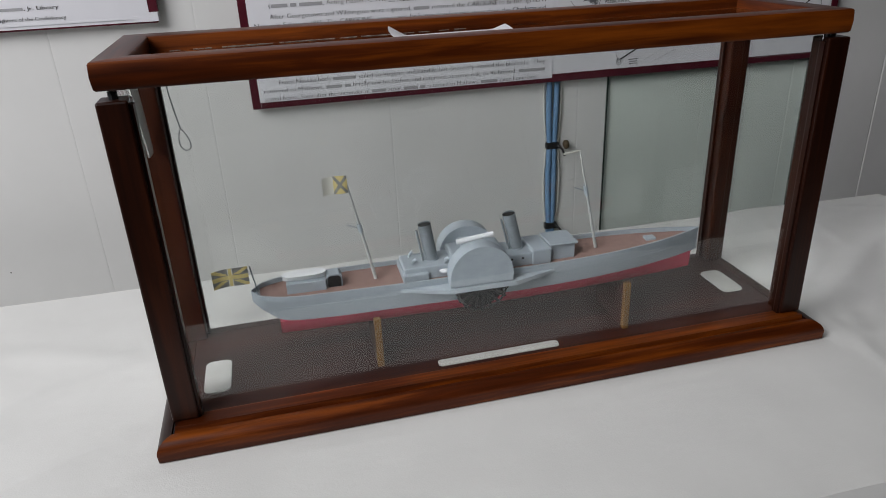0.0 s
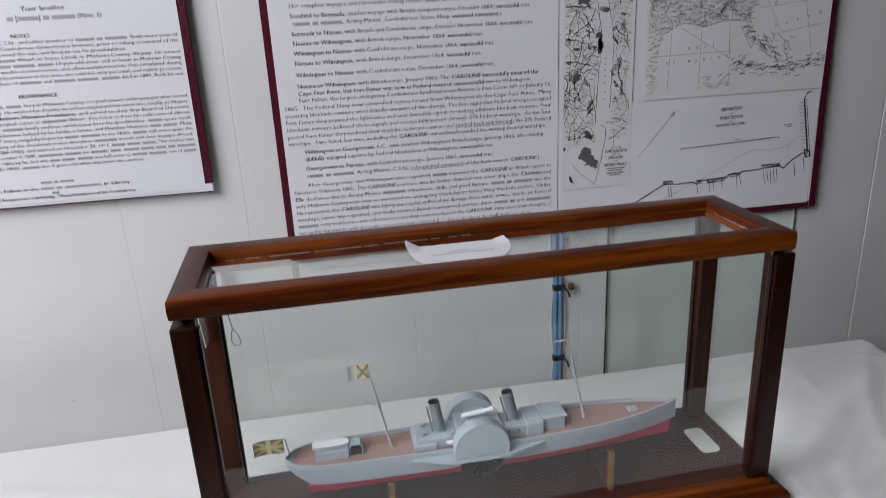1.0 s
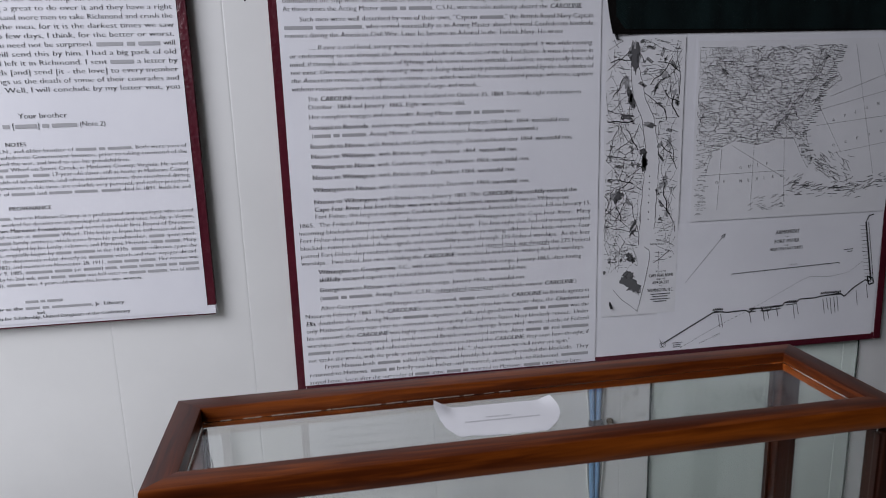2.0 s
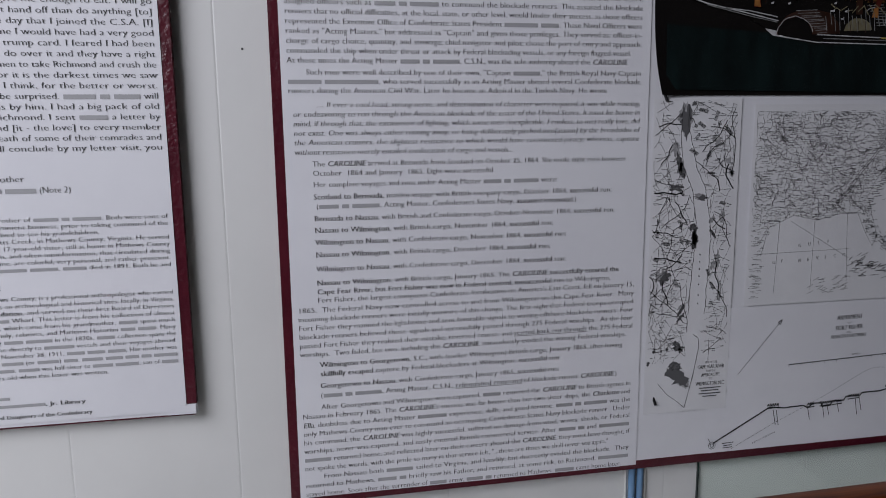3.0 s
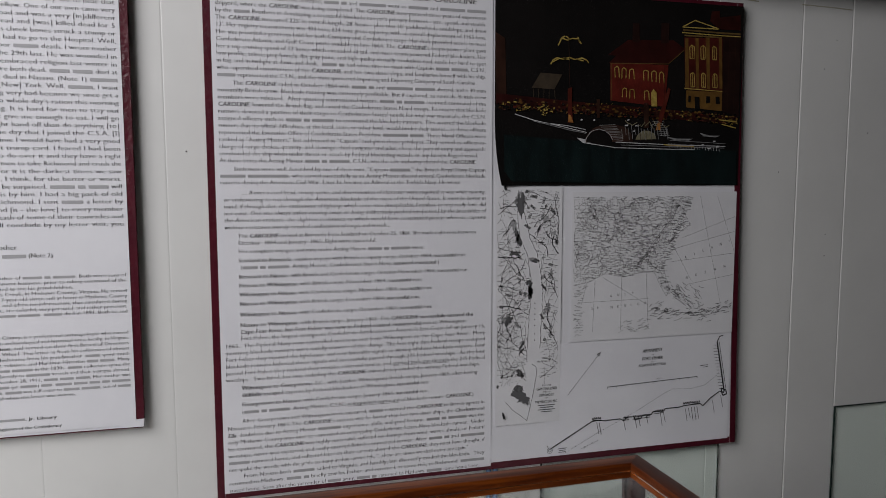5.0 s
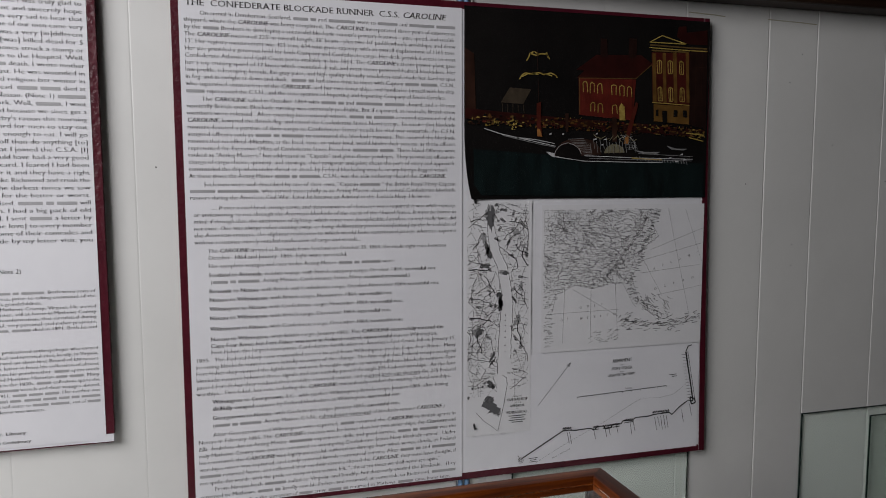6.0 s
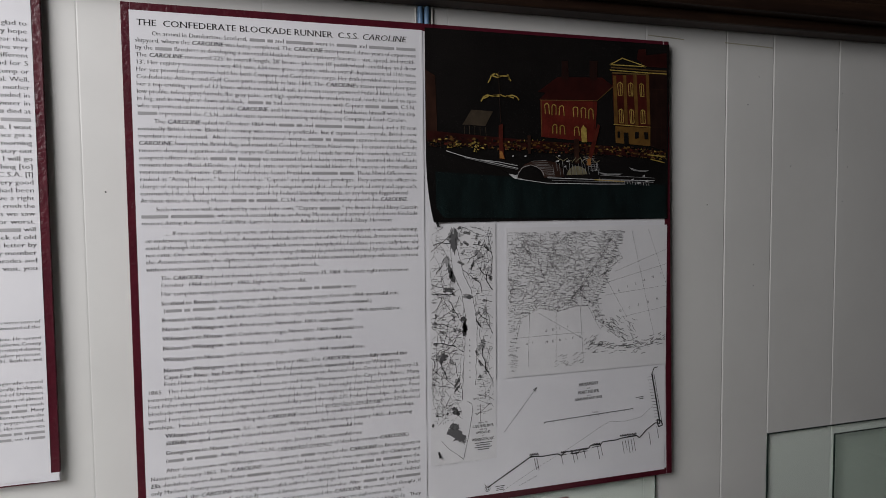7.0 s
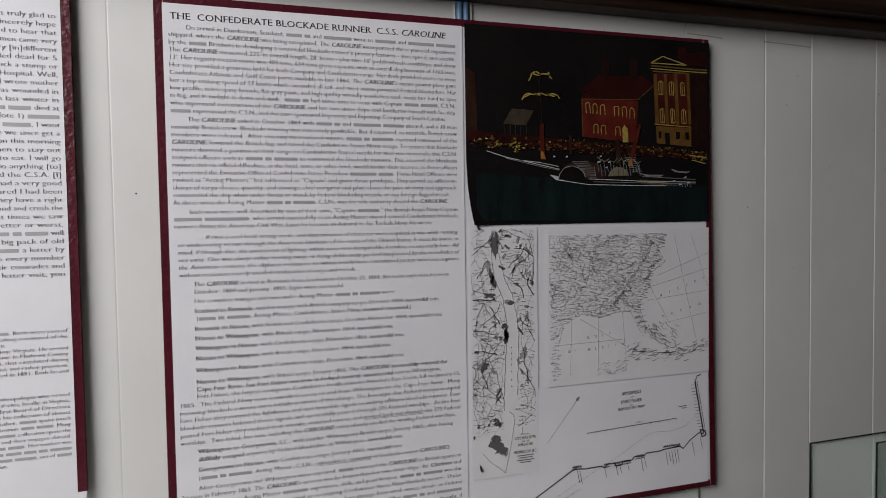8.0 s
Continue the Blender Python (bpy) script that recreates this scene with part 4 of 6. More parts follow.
# ---- the large poster ----
LEFT, RIGHT, SIZE = -0.0015, 0.2665, 0.0057
POSTER_TEXT = [
    # height, first x, last x (0: the full measure, None: as it falls), words
    (1.3632, 0.0002, 0.2557, "*THE  CONFEDERATE BLOCKADE RUNNER  C.S.S.* ^CAROLINE^"),
    (1.3537, 0.0130, 0, "On arrival in Dumbarton, Scotland, #5# #2# and #9# went to #7# and #9# #7#"),
    (1.3471, LEFT, 0, "shipyard, where the ^CAROLINE^ was being completed. The ^CAROLINE^ incorporated three years of experience"),
    (1.3405, LEFT, 0, "by the #5# Brothers in developing a successful blockade runner's primary features - size, speed, and stealth."),
    (1.3339, LEFT, 0, "The ^CAROLINE^ measured 225' in overall length, 28' beam - plus two 10' paddlewheels amidships, and drew"),
    (1.3273, LEFT, 0, "13'. Her registry measurement was 403 tons, 634 tons gross capacity, with an overall displacement of 1165 tons."),
    (1.3206, LEFT, 0, "Her size provided a generous hold for both Company and Confederate cargo. Her draft provided access to most"),
    (1.3140, LEFT, 0, "Confederate Atlantic and Gulf Coast ports available in late 1864. The ^CAROLINE^'s steam power plant gave"),
    (1.3073, LEFT, 0, "her a top cruising speed of 17 knots which exceeded all sail, and most steam powered Federal blockaders. Her"),
    (1.3007, LEFT, 0, "low profile, telescoping funnels, flat gray paint, and high quality virtually smokeless coal, made her hard to spot"),
    (1.2941, LEFT, 0, "in fog, and in twilight at dawn and dusk.  #5# #2# had some time to meet with Captain #5# #6#, C.S.N.,"),
    (1.2874, LEFT, 0, "who supervised construction of the ^CAROLINE^, and her two sister ships, and familiarize himself with his ship."),
    (1.2808, LEFT, 0.2560, "#6# represented the C.S.N., and the state sponsored Importing and Exporting Company of South Carolina."),
    (1.2731, 0.0125, 0, "The ^CAROLINE^ sailed in October 1864 with #5# #2# and #9# #7# aboard, and a 30 man"),
    (1.2664, LEFT, 0, "nominally British crew. Blockade running was extremely profitable. But if captured, as neutrals, British crew"),
    (1.2597, LEFT, 0, "members were released.  After entering international waters, #5# #2# #7# assumed command of the"),
    (1.2530, LEFT, 0, "^CAROLINE^, lowered the British flag, and raised the Confederate States Naval ensign. To ensure that blockade"),
    (1.2463, LEFT, 0, "runners devoted a portion of their cargo to Confederate States' needs for vital war materials, the C.S.N."),
    (1.2396, LEFT, 0, "assigned officers such as #5# #2# #7# to command the blockade runners. This assured the blockade"),
    (1.2329, LEFT, 0, "runners that no official difficulties, at the local, state, or other level, would hinder their success, as those officers"),
    (1.2262, LEFT, 0, "represented the Executive Office of Confederate States President #9# #5#. These Naval Officers were"),
    (1.2195, LEFT, 0, 'ranked as "Acting Masters," but addressed as "Captain" and given those privileges. They served as: officer-in-'),
    (1.2128, LEFT, 0, "charge of cargo choice, quantity, and stowage; chief navigator and pilot; chose the port of entry and approach;"),
    (1.2061, LEFT, 0.2580, "commanded the ship when under threat or attack by Federal blockading vessels, or any foreign flagged vessel."),
    (1.1994, LEFT, 0.2560, "At these times the Acting Master #5# #2# #7#, C.S.N., was the sole authority aboard the ^CAROLINE^."),
    (1.1912, 0.0115, 0, 'Such men were well described by one of their own, "Captain #7#," the British Royal Navy Captain'),
    (1.1848, LEFT, 0, "#8# #13#, who served successfully as an Acting Master aboard several Confederate blockade"),
    (1.1783, LEFT, 0.2390, "runners during the American Civil War. Later he became an Admiral in the Turkish Navy. He wrote"),
    (1.1684, 0.0180, 0, "_.... If ever a cool head, strong nerve, and determination of character were required, it was while running,_"),
    (1.1617, 0.0010, 0, "_or endeavoring to run through the American blockade of the coast of the United States. It must be borne in_"),
    (1.1550, 0.0010, 0, "_mind, if through that, the excitement of fighting, which some men (inexplicable, I confess, to me) really love, did_"),
    (1.1483, 0.0010, 0, "_not exist. One was always either running away, or being deliberately pitched into[action] by the broadsides of_"),
    (1.1416, 0.0010, 0, "_the American cruisers, the slightest resistance to which would have constituted piracy; whereas, capture_"),
    (1.1347, 0.0010, 0.1640, "_without resistance merely entailed confiscation of cargo and vessels..._"),
    (1.1262, 0.0135, 0.2560, "The ^CAROLINE^ arrived at Bermuda from Scotland on October 25, 1864. She made eight runs between"),
    (1.1194, 0.0135, 0.1500, "October  1864 and January  1865. Eight were successful."),
    (1.1112, 0.0135, 0.2000, "Her complete voyages and runs under Acting Master #5# #2# #7# were:"),
    (1.1022, 0.0133, 0.2450, "*Scotland to Bermuda*, maiden voyage with British company cargo, October 1864, *successful* run;"),
    (1.0953, 0.0150, 0.2160, "(#5# #2# #7#, Acting Master, Confederates States Navy, *assumed command*.)"),
    (1.0862, 0.0133, 0.2480, "*Bermuda to Nassau*, with British and Confederate cargo, October-November 1864, *successful* run;"),
    (1.0775, 0.0133, 0.1970, "*Nassau to Wilmington*, with British cargo, November 1864, *successful* run;"),
    (1.0685, 0.0133, 0.2080, "*Wilmington to Nassau*, with Confederate cargo, November 1864, *successful* run;"),
    (1.0593, 0.0133, 0.1950, "*Nassau to Wilmington*, with British cargo, December 1864, *successful* run;"),
    (1.0485, 0.0133, 0.2080, "*Wilmington to Nassau*, with Confederate cargo, December 1864, *successful* run;"),
    (1.0380, 0.0133, 0.2530, "*Nassau to Wilmington*, with British cargo, January 1865. The ^CAROLINE^ *successfully entered the*"),
    (1.0312, 0.0133, 0.2460, "*Cape Fear River, but Fort Fisher was now in Federal control, unsuccessful* run to Wilmington;"),
    (1.0248, 0.0133, 0, "Fort Fisher, the largest contiguous Confederate fortification on America's East Coast, fell on January 15,"),
    (1.0174, LEFT, 0, "1865.  The Federal Navy now controlled access to and from Wilmington on the Cape Fear River.  Many"),
    (1.0106, LEFT, 0, "incoming blockade runners were initially unaware of this change. The first night that Federal troops occupied"),
    (1.0038, LEFT, 0, "Fort Fisher they manned the lighthouse and sent favorable signals to waiting offshore blockade runners. Four"),
    (0.9970, LEFT, 0, "blockade runners believed those signals and successfully passed through 275 Federal warships.  As the four"),
    (0.9901, LEFT, 0, "passed Fort Fisher they realized their mistake, reversed course, and ~started back out through~ the 275 Federal"),
    (0.9833, LEFT, 0.2610, "warships.  Two failed, but two, including the ^CAROLINE^, miraculously evaded the waiting Federal warships."),
    (0.9746, 0.0131, 0.2580, "*Wilmington to Georgetown*, S.C., with (earlier Wilmington) British cargo, January 1865, after having"),
    (0.9674, 0.0131, 0.2050, "*skillfully escaped* capture by Federal blockaders at Wilmington, *successful* run;"),
    (0.9579, 0.0127, 0.2040, "*Georgetown to Nassau*, with Confederate cargo, January 1865, *successful* run;"),
    (0.9503, 0.0127, 0.2540, "(#5# #2# #7#, Acting Master, C.S.N., ~relinquished command~ of blockade runner ^CAROLINE^.)"),
    (0.9409, 0.0128, 0, "After Georgetown and Wilmington were captured, #5# returned the ^CAROLINE^ to British agents in"),
    (0.9339, LEFT, 0, "Nassau in February 1865. The ^CAROLINE^'s success was far better than her two sister ships, the ^Charlotte^ and"),
    (0.9268, LEFT, 0, "^Ella^, doubtless due to Acting Master #8# experience, skills, and good fortune. #5# #2# #7# was the"),
    (0.9198, LEFT, 0, "only Mathews County man ever to command an oceangoing Confederate States Navy blockade runner.  Under"),
    (0.9128, LEFT, 0, "his command, the ^CAROLINE^ was highly successful, suffered no damage from wind, waves, shoals, or Federal"),
    (0.9057, LEFT, 0, "warships, never was captured, and easily entered British commercial service. After #5# #2# and #9#"),
    (0.8987, LEFT, 0, "#7# returned home, and reflected later on their careers aboard the ^CAROLINE^, they must have thought, if"),
    (0.8916, LEFT, 0.2480, 'not spoke the words, with the pride so many in that service felt, "...these are times we shall never see again."'),
    (0.8845, 0.0126, 0, "From Nassau both #7# sailed to Virginia, and handily, but discreetly evaded the blockade.  They"),
    (0.8774, LEFT, 0, "returned to Mathews. #5# #2# briefly saw his Father, and returned, at some risk, to Richmond. #9#"),
    (0.8703, LEFT, 0.2600, "stayed home. Soon after the surrender of #5# army, #5# #2# returned to Mathews. #6# came home later."),
]


def tape_frame(t, x0, x1, z0, z1, w, sides):
    """Maroon tape folded over the edges of a board."""
    d = {"left": (x0 - 0.0004, x0 + w, z0 - 0.0004, z1 + 0.0004), "right": (x1 - w, x1 + 0.0004, z0 - 0.0004, z1 + 0.0004),
         "top": (x0 + w + 0.0002, x1 - w - 0.0002, z1 - w, z1 + 0.0004), "bottom": (x0 + w + 0.0002, x1 - w - 0.0002, z0 - 0.0004, z0 + w)}
    for s in sides:
        a, b, c, e = d[s]
        flat_box("edge_tape", (a, b, 0.0007, 0.0061, c, e), maroon, t, 0.0003, "glossy maroon tape")


def gulf_map(t):
    s = sheet("map_sheet", 0.3665, 0.5738, 1.0005, 1.1672, 0.0001, paper_map, t, "copied map of the Gulf of Mexico on grey paper", 0.0003, 3.0)
    y = -0.0003
    x0, z0, w, h = 0.3685, 1.003, 0.204, 0.159
    at = lambda u, v: (x0 + w * u, z0 + h * v)  # noqa: E731
    land = [at(*p) for p in ((0, 1), (0.70, 1), (0.66, 0.90), (0.71, 0.80), (0.62, 0.72), (0.56, 0.63), (0.53, 0.55), (0.56, 0.44), (0.59, 0.33), (0.57, 0.28),
                             (0.53, 0.36), (0.49, 0.46), (0.40, 0.46), (0.30, 0.43), (0.19, 0.46), (0.08, 0.40), (0.05, 0.25), (0.04, 0.04), (0, 0))]
    rng = random.Random(5)
    fine, bold = [], []
    fine.append((land[1:-2], 0.00022))
    for _ in range(520):
        p = at(rng.uniform(0, 0.7), rng.uniform(0.4, 1))
        if inside(*p, land):
            pts = [q for q in wander(rng, *p, rng.choice((-1.3, -0.9, 1.8, -2.0, 0.6, 2.6)), rng.randint(5, 16), 0.0016, 0.7) if inside(*q, land)]
            fine.append((pts, rng.uniform(0.00015, 0.0003)))
    for _ in range(2700):
        p = at(rng.uniform(0, 0.76), rng.uniform(0.02, 1))
        if inside(*p, land):
            n = rng.uniform(0.0015, 0.0055)
            q = (p[0] + n, p[1])
            pts, k = [], p[0]
            while k < q[0]:
                e = k + rng.uniform(0.0004, 0.0011)
                bold.append(([(k, p[1] + rng.uniform(-0.0002, 0.0002)), (e, p[1] + rng.uniform(-0.0003, 0.0003))], rng.uniform(0.00025, 0.00042)))
                k = e + 0.0003
    for ox in (0.0, 0.012):
        ridge = [at(0.38 + ox + 0.05 * k + 0.01 * math.sin(k * 2.1), 0.52 + 0.085 * k * (0.75 + 0.05 * k)) for k in range(6)]
        fine.append((ridge, 0.0004))
        for _ in range(40):
            k = rng.randint(0, 4)
            f = rng.random()
            p = (ridge[k][0] + (ridge[k + 1][0] - ridge[k][0]) * f, ridge[k][1] + (ridge[k + 1][1] - ridge[k][1]) * f)
            fine.append(([p, (p[0] + rng.uniform(-0.004, 0.004), p[1] + rng.uniform(-0.002, 0.002))], 0.0002))
    for k in range(150):
        u = rng.uniform(0.45, 0.99)
        v = 0.185 - 0.045 * math.sin((u - 0.44) / 0.56 * math.pi) + rng.gauss(0, 0.026)
        p = at(u, max(0.04, v))
        fine.append(([p, (min(p[0] + rng.uniform(0.002, 0.008), x0 + w), p[1] + rng.uniform(-0.0012, 0.0030))], rng.uniform(0.0003, 0.0006)))
    for k in range(60):  # the chain of islands and the lettering along the coasts
        f = rng.random()
        p = at(0.52 + 0.20 * f + rng.gauss(0, 0.012), 0.46 - 0.24 * f ** 0.6 + rng.gauss(0, 0.014))
        fine.append(([p, (p[0] + rng.uniform(0.001, 0.005), p[1] + rng.uniform(-0.003, 0.001))], rng.uniform(0.0003, 0.0006)))
    for k in range(46):
        f = k / 46
        p = at(0.52 + 0.17 * f + rng.uniform(-0.01, 0.02), 0.48 + 0.52 * f)
        bold.append(([p, (p[0] + rng.uniform(0.004, 0.009), p[1] + rng.uniform(0.0, 0.0012))], 0.0005))
    for k in range(40):
        p = at(rng.uniform(0.6, 0.78), rng.uniform(0.22, 0.38))
        fine.append((wander(rng, *p, -0.7, 4, 0.002, 0.3), 0.00035))
    for k in range(26):
        p = at(rng.uniform(0.27, 0.45), rng.uniform(0.03, 0.13))
        fine.append((wander(rng, *p, 0.2, 3, 0.002, 0.3), 0.0003))
    for a, b in (((0.13, 0.45), (0.12, 0.05)), ((0.29, 0.43), (0.29, 0.05)), ((0.44, 0.46), (0.46, 0.08)), ((0.02, 0.26), (0.46, 0.27)), ((0.77, 1), (0.92, 0.22)),
                 ((0.88, 1), (1, 0.6)), ((0.60, 0.66), (0.74, 0.36)), ((0.66, 0.70), (1, 0.85)), ((0.6, 0.62), (1, 0.74)), ((0.60, 0.53), (1, 0.58)), ((0.7, 0.36), (1, 0.42)), ((0.18, 0.43), (0.46, 0.22))):
        fine.append(([at(*a), at(*b)], 0.00022))
    flat("map_linework", *ribbons(fine, y), ink_soft, s)
    flat("map_lettering", *ribbons(bold, y - 0.0001), ink_soft, s)
    words = [("G", 0.22, 0.30), ("U", 0.265, 0.305), ("L", 0.31, 0.31), ("F", 0.355, 0.315), ("O", 0.105, 0.215), ("F", 0.145, 0.22)]
    words += [(c, 0.225 + 0.041 * k, 0.218 + 0.004 * k) for k, c in enumerate("MEXICO")]
    words += [(c, 0.68 + 0.056 * k, 0.56 + 0.022 * k) for k, c in enumerate("ATLANT")] + [(c, 0.69 + 0.061 * k, 0.41 + 0.018 * k) for k, c in enumerate("OCEAN")]
    for c, u, v in words:
        flat("letter", *set_line(c, *[at(u, v)[0], None], at(u, v)[1], 0.0041, y - 0.0002), ink, s)


def strip_map(t):
    s = sheet("map_sheet", 0.2785, 0.3545, 0.9118, 1.1725, 0.0001, paper_map, t, "narrow copied river map on grey paper", 0.0003, 8.0)
    y = -0.0003
    rng = random.Random(11)
    fine, dark = [], []
    mid = lambda z: float(np.interp(z, (0.99, 1.02, 1.06, 1.075, 1.10, 1.12, 1.15), (0.3225, 0.3235, 0.326, 0.325, 0.320, 0.3105, 0.3058)))  # noqa: E731
    half = lambda z: float(np.interp(z, (1.0, 1.05, 1.07, 1.13, 1.15), (0.0075, 0.0070, 0.0062, 0.0055, 0.0030)))  # noqa: E731
    zs = [0.968 + 0.0035 * k for k in range(58)]
    for side in (-1, 1):
        fine.append(([(mid(z) + side * half(z) + rng.uniform(-0.0005, 0.0005), z) for z in zs[8:]], 0.0004))
    fine += [([(0.3235, z), (0.3237, z - 0.0012)], 0.0008) for z in (1.047, 1.041, 1.035, 1.029, 1.022, 1.013, 1.006)]
    ok = lambda x, z: 0.2795 < x < 0.3515 and 0.955 < z < 1.1705 and abs(x - mid(z)) > half(z)  # noqa: E731
    for _ in range(330):
        x, z = rng.uniform(0.280, 0.351), rng.uniform(0.965, 1.17)
        if ok(x, z):
            pts = []
            for p in wander(rng, x, z, rng.uniform(0, 6.3), rng.randint(5, 20), 0.0022, 0.26):
                if not ok(*p):
                    break
                pts.append(p)
            fine.append((pts, rng.choice((0.00016, 0.0002, 0.0002, 0.00025, 0.0003, 0.0005))))
    for _ in range(320):
        x, z = rng.uniform(0.280, 0.346), rng.uniform(0.96, 1.17)
        if ok(x, z) and ok(x + 0.005, z):
            k = x
            while k < x + rng.uniform(0.002, 0.006):
                fine.append(([(k, z), (k + 0.0006, z)], 0.00045))
                k += 0.0009
    for _ in range(24):
        x, z = rng.uniform(0.282, 0.349), rng.uniform(0.97, 1.168)
        if ok(x, z):
            a = rng.uniform(0, 3.1)
            for k in range(rng.randint(4, 10)):
                p = (x + k * 0.0008 * math.cos(a), z + k * 0.0008 * math.sin(a))
                fine.append(([p, (p[0] + 0.003 * math.cos(a + 1.3), p[1] + 0.003 * math.sin(a + 1.3))], 0.0004))

    creeks = []
    for x, z, a, n in ((0.281, 1.098, 0.1, 9), (0.281, 1.066, 0.3, 10), (0.283, 1.045, -0.4, 9), (0.300, 1.09, -1.2, 8), (0.336, 1.125, -0.9, 10), (0.342, 1.155, -1.6, 12), (0.345, 1.12, -1.5, 14), (0.344, 1.075, -1.7, 13),
                       (0.339, 1.04, -1.6, 12), (0.334, 1.075, -1.0, 5), (0.283, 1.15, 0.5, 8), (0.286, 1.12, 0.9, 7), (0.281, 1.015, 0.8, 10), (0.290, 1.035, 0.6, 8), (0.296, 1.005, 1.2, 8), (0.328, 1.15, -0.4, 9), (0.338, 1.098, 1.2, 6)):
        pts = [p for p in wander(rng, x, z, a, n, 0.0028, 0.45) if ok(*p)]
        creeks.append((pts, rng.uniform(0.0005, 0.0010)))
    fine += creeks

    def blot(cx, cz, rx, rz, lean=0.0):
        n = 26
        return [(cx + rx * math.cos(6.283 * k / n) * rng.uniform(0.5, 1.3) + lean * math.sin(6.283 * k / n) * rz, cz + rz * math.sin(6.283 * k / n) * rng.uniform(0.55, 1.25)) for k in range(n)]

    pale = [blot(0.3058, 1.157, 0.0058, 0.012), blot(0.2987, 1.133, 0.0045, 0.006), blot(0.2895, 1.030, 0.0045, 0.006, 0.5), blot(0.321, 1.0945, 0.0050, 0.0028), blot(0.335, 1.138, 0.0035, 0.004),
            blot(0.3135, 0.937, 0.0060, 0.0050, -0.5), blot(0.306, 1.1475, 0.0035, 0.005), blot(0.339, 1.041, 0.0025, 0.008), blot(0.342, 1.078, 0.0025, 0.006)]
    pale += [blot(x, z, rng.uniform(0.0012, 0.003), rng.uniform(0.0015, 0.004), rng.uniform(-0.6, 0.6)) for x, z in ((rng.uniform(0.283, 0.349), rng.uniform(1.0, 1.165)) for _ in range(20)) if ok(x, z)]
    for o in pale:
        flat("map_shading", *polygons([o], y + 0.0001), ink_pale, s)
    dark += [blot(0.302, 1.121, 0.0028, 0.0085, -0.2), blot(0.3000, 1.102, 0.0062, 0.0032), blot(0.3176, 1.062, 0.0028, 0.0085), blot(0.3165, 1.069, 0.0036, 0.003), blot(0.3085, 1.0, 0.0016, 0.0050, 0.6),
             blot(0.3050, 0.972, 0.0040, 0.0022), blot(0.3095, 0.966, 0.0022, 0.0022), blot(0.2975, 0.9675, 0.0013, 0.0015), blot(0.2925, 0.966, 0.0010, 0.0012), blot(0.2855, 0.966, 0.0012, 0.0014),
             blot(0.3055, 0.9520, 0.0060, 0.0044), blot(0.3045, 1.1160, 0.0026, 0.0080, -0.2), blot(0.3180, 1.0580, 0.0030, 0.0088), blot(0.3085, 0.9940, 0.0018, 0.0048, 0.6), blot(0.3070, 0.9680, 0.0050, 0.0026), blot(0.334, 1.064, 0.0016, 0.0048, -0.6), blot(0.313, 1.168, 0.0022, 0.0020), blot(0.281, 0.956, 0.0014, 0.0020)]
    dim = [blot(0.3075, 0.9430, 0.0085, 0.0110, -0.5), blot(0.3065, 1.1540, 0.0050, 0.0130), blot(0.2935, 1.0280, 0.0040, 0.0062, 0.5), blot(0.3235, 1.0930, 0.0042, 0.0024), blot(0.327, 1.128, 0.0010, 0.0050, 0.4), blot(0.330, 1.113, 0.0046, 0.0010)]
    for o in dim:
        flat("map_patch", *polygons([o], y), ink_soft, s)
    for o in dark:
        flat("map_patch", *polygons([o], y - 0.0001), ink_dark, s)
        cx, cz = sum(p[0] for p in o) / len(o), sum(p[1] for p in o) / len(o)
        for p in o[::2]:
            fine.append(([p, (cx + 0.25 * (p[0] - cx), cz + 0.25 * (p[1] - cz))], 0.0005))
    coast = [(0.3155, 0.915), (0.3225, 0.945), (0.3265, 0.968), (0.3255, 0.9755), (0.3205, 0.979)]
    fine += [(coast, 0.0004), ([(0.2905, 0.938), (0.299, 0.928), (0.308, 0.9215), (0.3155, 0.915)], 0.0004), ([(0.3355, 0.974), (0.3355, 0.955)], 0.0003), ([(0.329, 0.9645), (0.342, 0.9655)], 0.0003)]
    flat("map_linework", *ribbons(fine, y), ink, s)
    for k, (w, z, size) in enumerate((("MAP OF THE", 0.9537, 0.0028), ("*CAPE FEAR RIVER*", 0.9500, 0.0044), ("AND THE", 0.9462, 0.0026), ("*APPROACHES*", 0.9428, 0.0040), ("TO", 0.9393, 0.0028), ("*WILMINGTON, N.C.*", 0.9352, 0.0046))):
        half_w = (0.0055, 0.0123, 0.0045, 0.0085, 0.0015, 0.0133)[k]
        print_line(s, ink, w, 0.3385 - half_w, 0.3385 + half_w, z, size, y - 0.0002)
    print_line(s, ink, "NEW INLET", 0.3265, 0.3425, 0.981, 0.0026, y - 0.0002)
    for z, hw in ((0.9312, 0.010), (0.9288, 0.008), (0.9262, 0.010), (0.9238, 0.0065)):
        flat("print_bar", *ribbons([([(0.3385 - hw, z), (0.3385 + hw, z)], 0.0009)], y - 0.0002), ink_soft, s)


